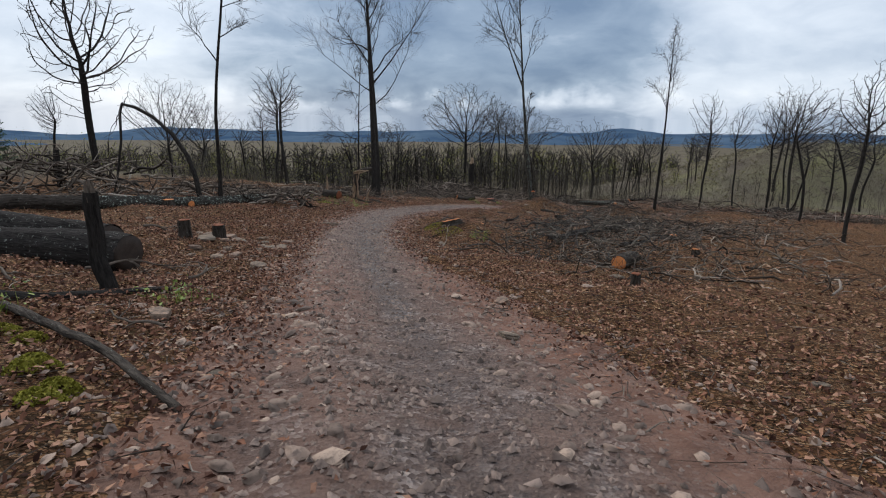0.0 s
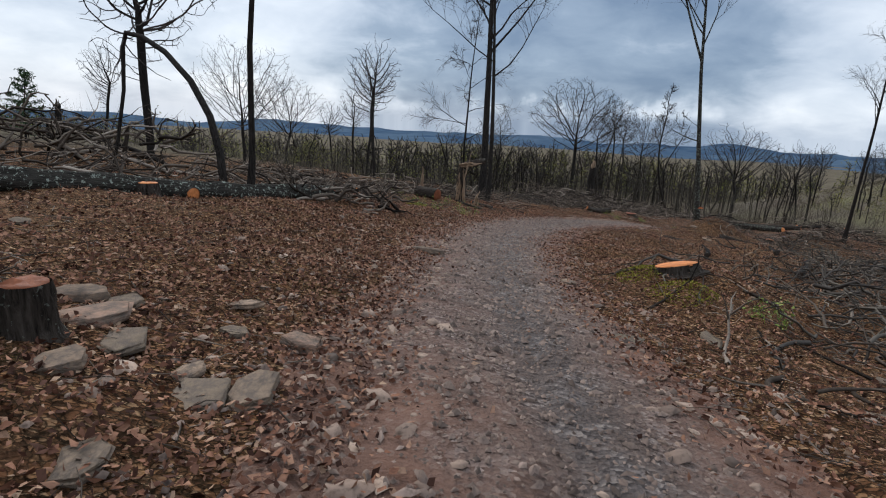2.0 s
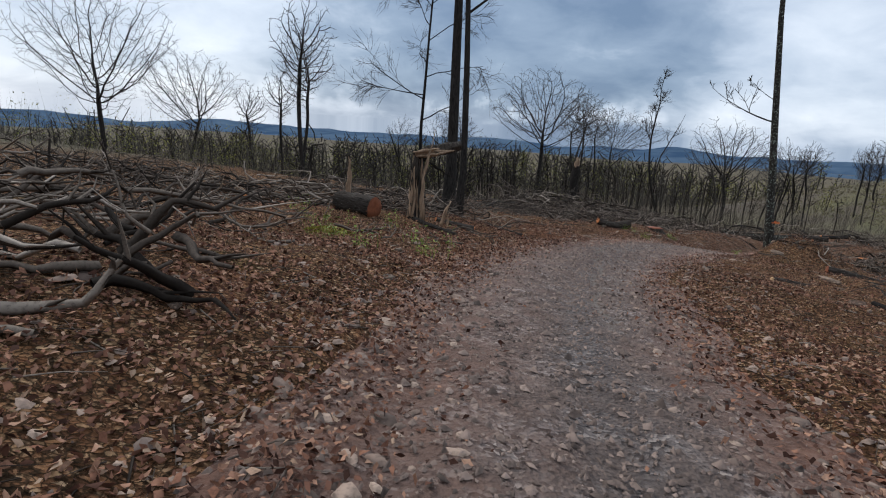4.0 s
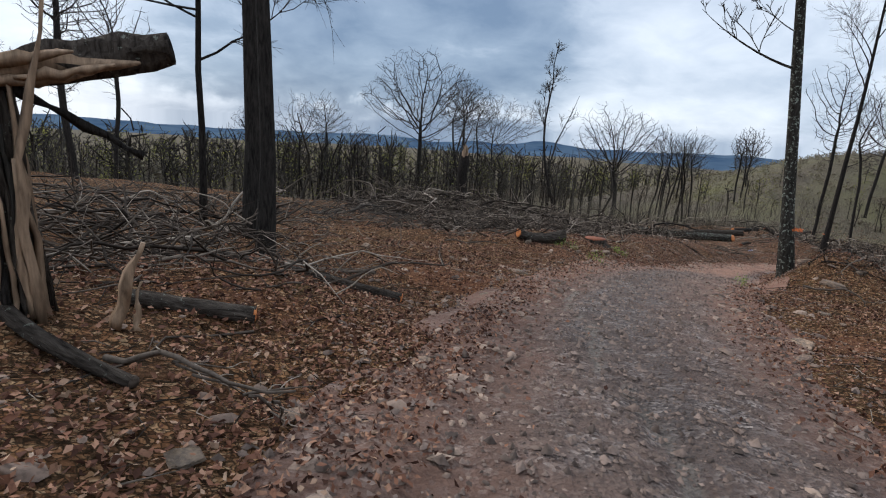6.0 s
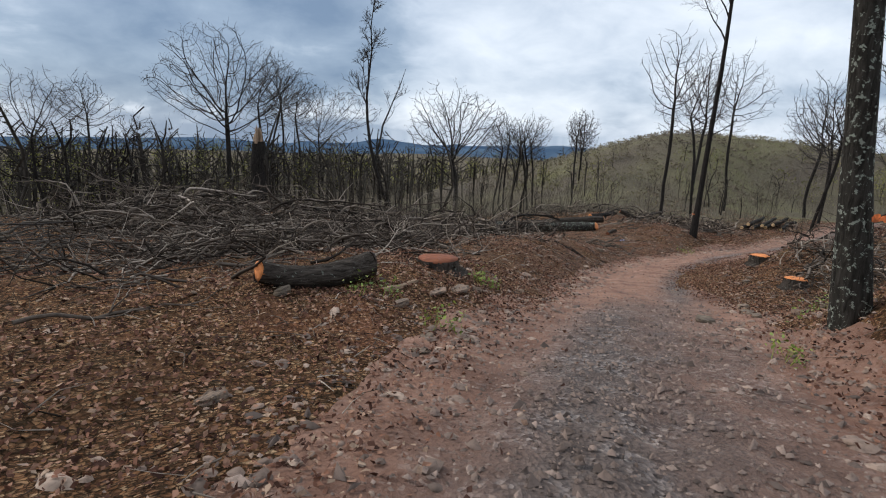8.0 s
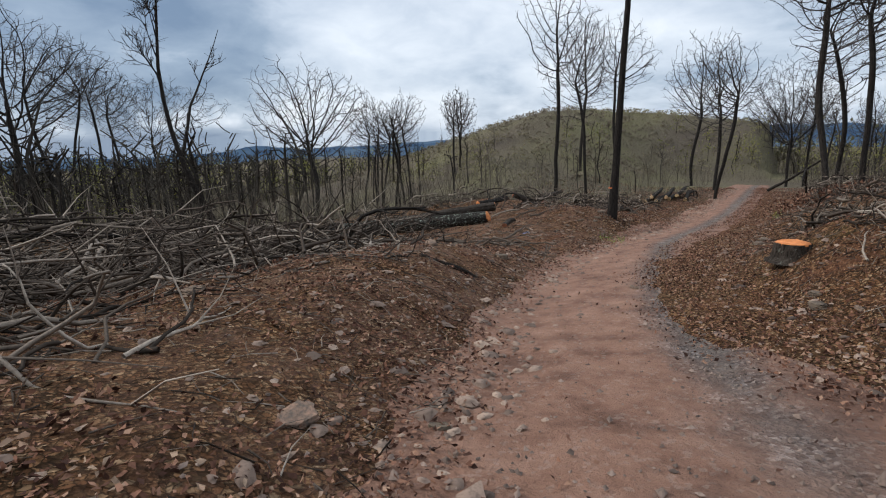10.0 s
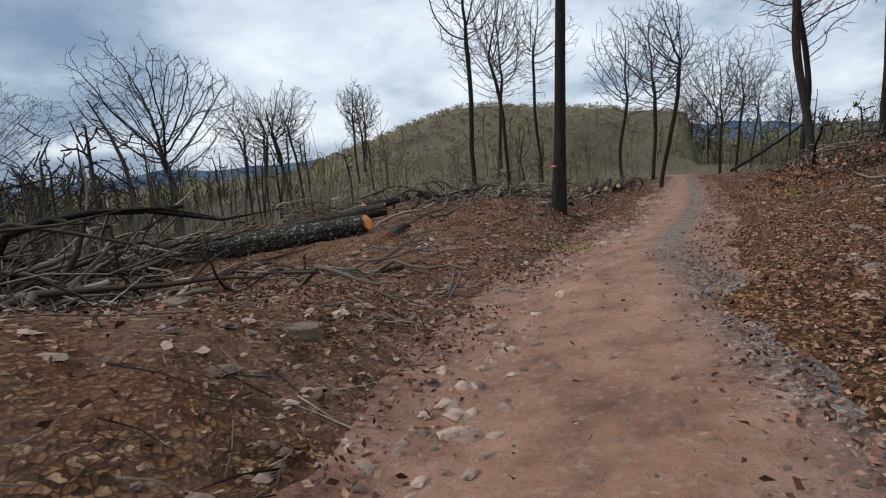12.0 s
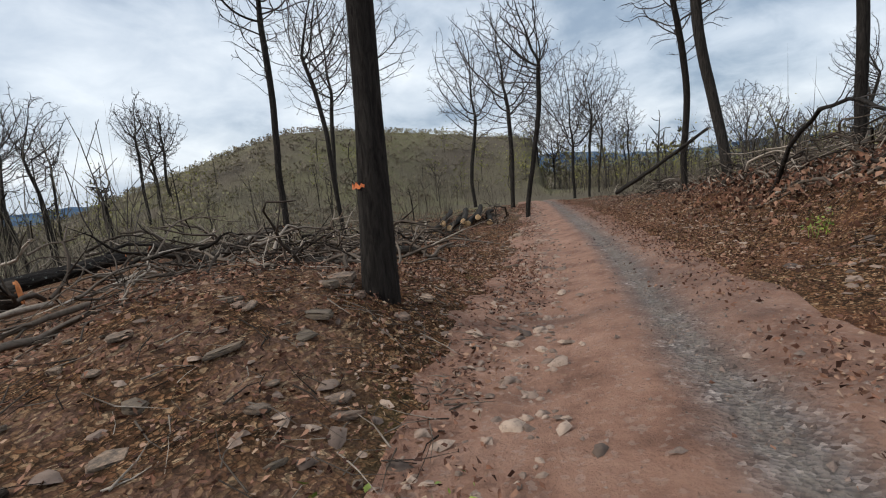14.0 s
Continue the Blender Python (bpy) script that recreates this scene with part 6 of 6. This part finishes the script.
for k, (x, y, r) in enumerate([(-3.1, 3.8, 0.2), (-3.2, 4.15, 0.17), (-3.7, 4.5, 0.22), (-4.4, 4.3, 0.28), (-4.9, 4.9, 0.3), (-4.6, 5.6, 0.2), (-5.3, 6.0, 0.25), (0.2, 23.0, 0.7), (-0.3, 24.4, 0.6), (-8.5, 38.5, 0.6)]):
    moss(x, y, r, 860 + k)

# paint marks of the foresters


def paint_band(parent, z, r, label):
    m, t, b = shader("orange_paint", 0.6, 0.4)
    v = place(t)
    t.links.new(ramp(t, grain(t, v, 14, 4), [(0.4, (0.40, 0.10, 0.03)), (0.6, (0.85, 0.22, 0.06))]), b.inputs["Base Color"])
    g = np.random.default_rng(3)
    k = 40
    a = np.linspace(0, 2 * math.pi, k)
    lo, hi = z - 0.03 + 0.014 * g.normal(size=k), z + 0.03 + 0.016 * g.normal(size=k)
    V = np.concatenate([np.stack([np.cos(a) * r, np.sin(a) * r, lo], 1), np.stack([np.cos(a) * r, np.sin(a) * r, hi], 1)])
    i = np.arange(k - 1)
    part_of("paint_band", mesh_np("paint_band", V, np.stack([i, i + 1, i + k + 1, i + k], 1), m), parent, label)


paint_band(tape, 1.45, 0.186, "sprayed orange paint band")
paint_band(rt, 1.5, 0.197, "flaking orange paint mark")


def make_stones():
    """Fist-sized stones pushed to the sides of the track."""
    def beside(g, s, n):
        return (half_width(s) - 0.9 + np.abs(g.normal(size=n)) * 1.7) * g.choice([-1, -1, 1], n)
    c, g, o, i = scatter(11000, beside, 18)
    n = len(c)
    r = np.clip(g.lognormal(-3.05, 0.5, n), 0.022, 0.14)
    c[:, 2] += r * 0.1
    a = np.arange(6) * math.pi / 3
    form = np.concatenate([np.stack([np.cos(a), np.sin(a), a * 0 - 0.1], 1), np.stack([0.62 * np.cos(a + 0.3), 0.62 * np.sin(a + 0.3), a * 0 + 0.17], 1)])
    k = np.arange(6)
    j = (k + 1) % 6
    tri = np.concatenate([np.stack([k, j, j + 6], 1), np.stack([k, j + 6, k + 6], 1), np.array([[6, 7, 8], [6, 8, 9], [6, 9, 10], [6, 10, 11]])])
    P = form[None] * (1 + 0.22 * g.normal(size=(n, 12, 3))) * r[:, None, None]
    w = g.uniform(0, 6.28, n)
    x = P[:, :, 0] * np.cos(w)[:, None] - P[:, :, 1] * np.sin(w)[:, None] * 0.65
    y = P[:, :, 0] * np.sin(w)[:, None] + P[:, :, 1] * np.cos(w)[:, None] * 0.65
    z = P[:, :, 2] + 0.15 * g.normal(size=(n, 1)) * x
    V = (np.stack([x, y, z], 2) + c[:, None, :]).reshape(-1, 3)
    F = (tri[None] + (np.arange(n) * 12)[:, None, None]).reshape(-1, 3)
    tagged(new("stones", mesh_np("stones", V, F, MAT["pebble"])), "broken sandstone pieces along the edges of the track", "stones", kind="stuff")


MAT["pebble"] = island_material("sandstone_pieces", [(0.0, (0.085, 0.058, 0.043)), (0.35, (0.18, 0.122, 0.090)), (0.7, (0.27, 0.185, 0.135)), (1.0, (0.38, 0.27, 0.195))], 0.85, 0.25, 0.3)


def fallen_branch(x, y, heading, length, r, seed, label="broken dead branch lying on the leaves", mat="dead"):
    """A limb with side twigs that has come to rest on the ground."""
    g = np.random.default_rng(seed)
    z = land(x, y)
    ob = thing("fallen_branch", (x, y, z), label, "branch", "fallen branches")
    h = math.radians(heading)
    p, q = limb(g, (x, y, z + 0.1 + r), (math.cos(h), math.sin(h), 0.06), length, r, r * 0.35, 11, 0.2, -0.02)
    p = settle(p, q)
    p[:, 2] = np.minimum(p[:, 2], surface(p[:, 0], p[:, 1]) + 0.35)
    base = np.array([x, y, z])
    part_of("stem", mesh_np("branch_stem", *bark_tube(g, p - base, q, 9, 0.1), MAT[mat], True), ob)
    for _ in range(int(g.integers(3, 7))):
        f = g.uniform(0.2, 0.97)
        p2, d2 = along(p, f)
        b = limb(g, p2, sidestep(g, d2, g.uniform(0.4, 0.9)), length * g.uniform(0.15, 0.42), r * 0.5, 0.004, 6, 0.2, 0.02)
        b[0][:, 2] = np.minimum(b[0][:, 2], surface(b[0][:, 0], b[0][:, 1]) + 0.28)
        lines = [(settle(*b) - base, b[1])]
        for _ in range(3):
            p3, d3 = along(b[0], g.uniform(0.3, 1))
            c = limb(g, p3, sidestep(g, d3, 0.6), length * g.uniform(0.06, 0.16), r * 0.22, 0.003, 6, 0.2, 0.02)
            c[0][:, 2] = np.minimum(c[0][:, 2], surface(c[0][:, 0], c[0][:, 1]) + 0.32)
            lines.append((settle(*c) - base, c[1]))
        part_of("twig", mesh_np("branch_twig", *tubes(lines, 4), MAT[mat]), ob)


for k, (x, y, h, ln, r) in enumerate([
        (20.4, 72.4, -118, 6.4, 0.05), (18.0, 68.2, -112, 2.6, 0.04), (18.2, 68.4, 20, 2.2, 0.035), (16.4, 66.8, 140, 1.8, 0.03), (20.5, 69.6, -15, 2.6, 0.04), (22.6, 70.3, 60, 1.7, 0.03), (24.4, 72.0, 10, 2.4, 0.045), (19.6, 71.2, 95, 1.9, 0.03),
        (15.0, 67.6, 60, 2.5, 0.04), (-4.6, 9.4, 30, 1.5, 0.025), (-6.6, 9.6, 75, 2.0, 0.03), (-8.2, 8.2, 10, 2.4, 0.035), (-7.4, 6.4, 120, 1.6, 0.03), (-3.4, 6.2, 150, 1.2, 0.02),
        (-8.8, 15.6, 40, 2.2, 0.04), (-5.8, 41.7, -18, 1.9, 0.03), (-8.6, 39.4, 5, 2.2, 0.035), (-7.0, 37.6, 60, 1.5, 0.025), (-9.4, 36.8, 100, 2.0, 0.03), (-5.2, 39.2, 170, 1.4, 0.022),
        (-3.6, 47.2, 150, 2.0, 0.035), (6.9, 48.9, -32, 1.4, 0.03), (10.0, 51.6, 20, 1.8, 0.03), (12.4, 51.6, 60, 2.2, 0.035), (14.6, 54.4, -10, 2.0, 0.03), (15.6, 53.2, 100, 2.4, 0.04),
        (29.4, 63.6, 15, 2.0, 0.03), (32.4, 63.4, -40, 1.8, 0.03), (35.6, 65.0, 25, 2.6, 0.045), (30.0, 72.2, 70, 2.0, 0.035), (33.5, 73.0, 5, 2.6, 0.04), (26.2, 73.4, 150, 2.2, 0.04),
        (1.0, 57.6, 10, 2.4, 0.035), (-1.2, 54.6, 40, 2.0, 0.03), (2.8, 22.8, 60, 1.8, 0.03), (4.4, 26.2, 20, 2.4, 0.04)]):
    fallen_branch(x, y, h, ln, r, 1200 + k)


def hanging_limb(name, pts, r, label, seed):
    """A bent limb caught above the ground."""
    g = np.random.default_rng(seed)
    p = np.array(pts, float)
    s = np.linspace(0, len(p) - 1, 12)
    p = np.stack([np.interp(s, np.arange(len(p)), p[:, j]) for j in range(3)], 1)
    p[1:-1] += g.normal(size=(10, 3)) * r * 0.5
    ob = thing(name, tuple(p[0]), label, "branch")
    part_of("stem", mesh_np("limb_stem", *bark_tube(g, p - p[0], np.linspace(r, r * 0.5, 12), 8, 0.1), MAT["bark"], True), ob)
    for _ in range(8):
        p2, d2 = along(p, g.uniform(0.3, 1))
        b = limb(g, p2, sidestep(g, d2, 0.7), g.uniform(0.3, 0.9), r * 0.3, 0.004, 5, 0.2, 0)
        part_of("twig", mesh_np("limb_twig", *tubes([(b[0] - p[0], b[1])], 4), MAT["twig"]), ob)


hanging_limb("dead_limb", [(37.8, 66.0, land(37.8, 66.0)), (36.6, 65.7, -8.6), (35.4, 65.3, -7.9), (34.2, 64.9, -7.75), (33.1, 64.6, -8.05)], 0.05, "dead limb sticking out from the upper bank", 1301)
hanging_limb("dead_limb", [(29.5, 79.8, land(29.5, 79.8)), (29.6, 79.7, -9.8), (30.1, 79.5, -9.35), (30.9, 79.4, -9.6), (31.4, 79.3, -10.2)], 0.05, "arched dead limb above felled logs", 1302)


def conifer(x, y, h, seed):
    """A small pine: trunk, whorls of boughs and tufts of needles."""
    g = np.random.default_rng(seed)
    ob = thing("pine", (x, y, land(x, y) - 0.05), "small green pine among bare brush", "tree")
    trunk = limb(g, (0, 0, 0), (0.02, 0, 1), h, 0.07, 0.012, 9, 0.02, 0.02)
    lines, tufts = [], []
    for j in range(34):
        f = 0.12 + 0.86 * j / 34
        p, d = along(trunk[0], f)
        a = j * 2.4
        b = limb(g, p, (math.cos(a), math.sin(a), 0.25), h * 0.34 * (1.05 - f) + 0.12, 0.018, 0.005, 5, 0.08, 0.02)
        lines.append(b)
        for u in np.linspace(0.25, 1, 9):
            q, _ = along(b[0], u)
            tufts.append(q + g.normal(size=(14, 3)) * np.array([0.10, 0.10, 0.06]))
    part_of("trunk", mesh_np("pine_trunk", *tubes([trunk], 8), MAT["bark"], True), ob)
    part_of("boughs", mesh_np("pine_boughs", *tubes(lines, 4), MAT["twig"]), ob)
    part_of("needles", mesh_np("pine_needles", *flakes(g, np.concatenate(tufts), 0.03, 0.07), MAT["needle"]), ob, "dark green needles")


MAT["needle"] = island_material("needles", [(0.0, (0.018, 0.040, 0.014)), (1.0, (0.06, 0.10, 0.03))], 0.6, 0.3)
conifer(-33.9, 41.3, 4.5, 1400)
for k, (x, y, r, w) in enumerate([(-3.2, 42.7, 0.13, 0), (-4.9, 40.6, 0.15, 3), (25.6, 69.0, 0.12, 5), (24.8, 70.2, 0.14, 1)]):
    rock(x, y, r, 61 * k, w, "flat tan sandstone rock among leaves", tilt=5 * math.sin(k * 1.7))



def make_dead_leaves():
    """Withered leaves that still hang in the slash above the track."""
    g = np.random.default_rng(91)
    n = 2600
    q = np.stack([38.5 + g.normal(size=n) * 3.4, 65.6 + g.normal(size=n) * 1.0, np.zeros(n)], 1)
    q[:, 1] += (q[:, 0] - 38.5) * 0.35
    q[:, 2] = surface(q[:, 0], q[:, 1]) + g.uniform(0.05, 0.6, n)
    tagged(new("withered_leaves", mesh_np("withered_leaves", *flakes(g, q, 0.04, 0.09), MAT["leaf"])), "withered tan leaves hanging in cut brush", "leaves", kind="stuff")


make_dead_leaves()


def strap(x, y):
    """A scrap of plastic strapping bent into a horseshoe."""
    a = np.linspace(-0.5, 3.6, 22)
    z = land(x, y) + 0.035
    pts = np.stack([0.16 * np.cos(a), 0.11 * np.sin(a), 0.02 * np.sin(2 * a)], 1)
    m, t, b = shader("blue_plastic", 0.4, 0.5)
    t.links.new(ramp(t, grain(t, place(t), 12, 3), [(0.42, (0.16, 0.20, 0.55)), (0.58, (0.65, 0.68, 0.80))]), b.inputs["Base Color"])
    ob = new("plastic_strap", mesh_np("plastic_strap", *tubes([(pts, np.full(22, 0.02))], 8), m, True))
    ob.matrix_basis = pose(x, y, z, 0, 0, 200)
    tagged(ob, "blue and white scrap of plastic bent like a horseshoe", "scrap")


strap(22.35, 70.25)
make_leaves()
make_gravel()
make_stones()
make_twigs()
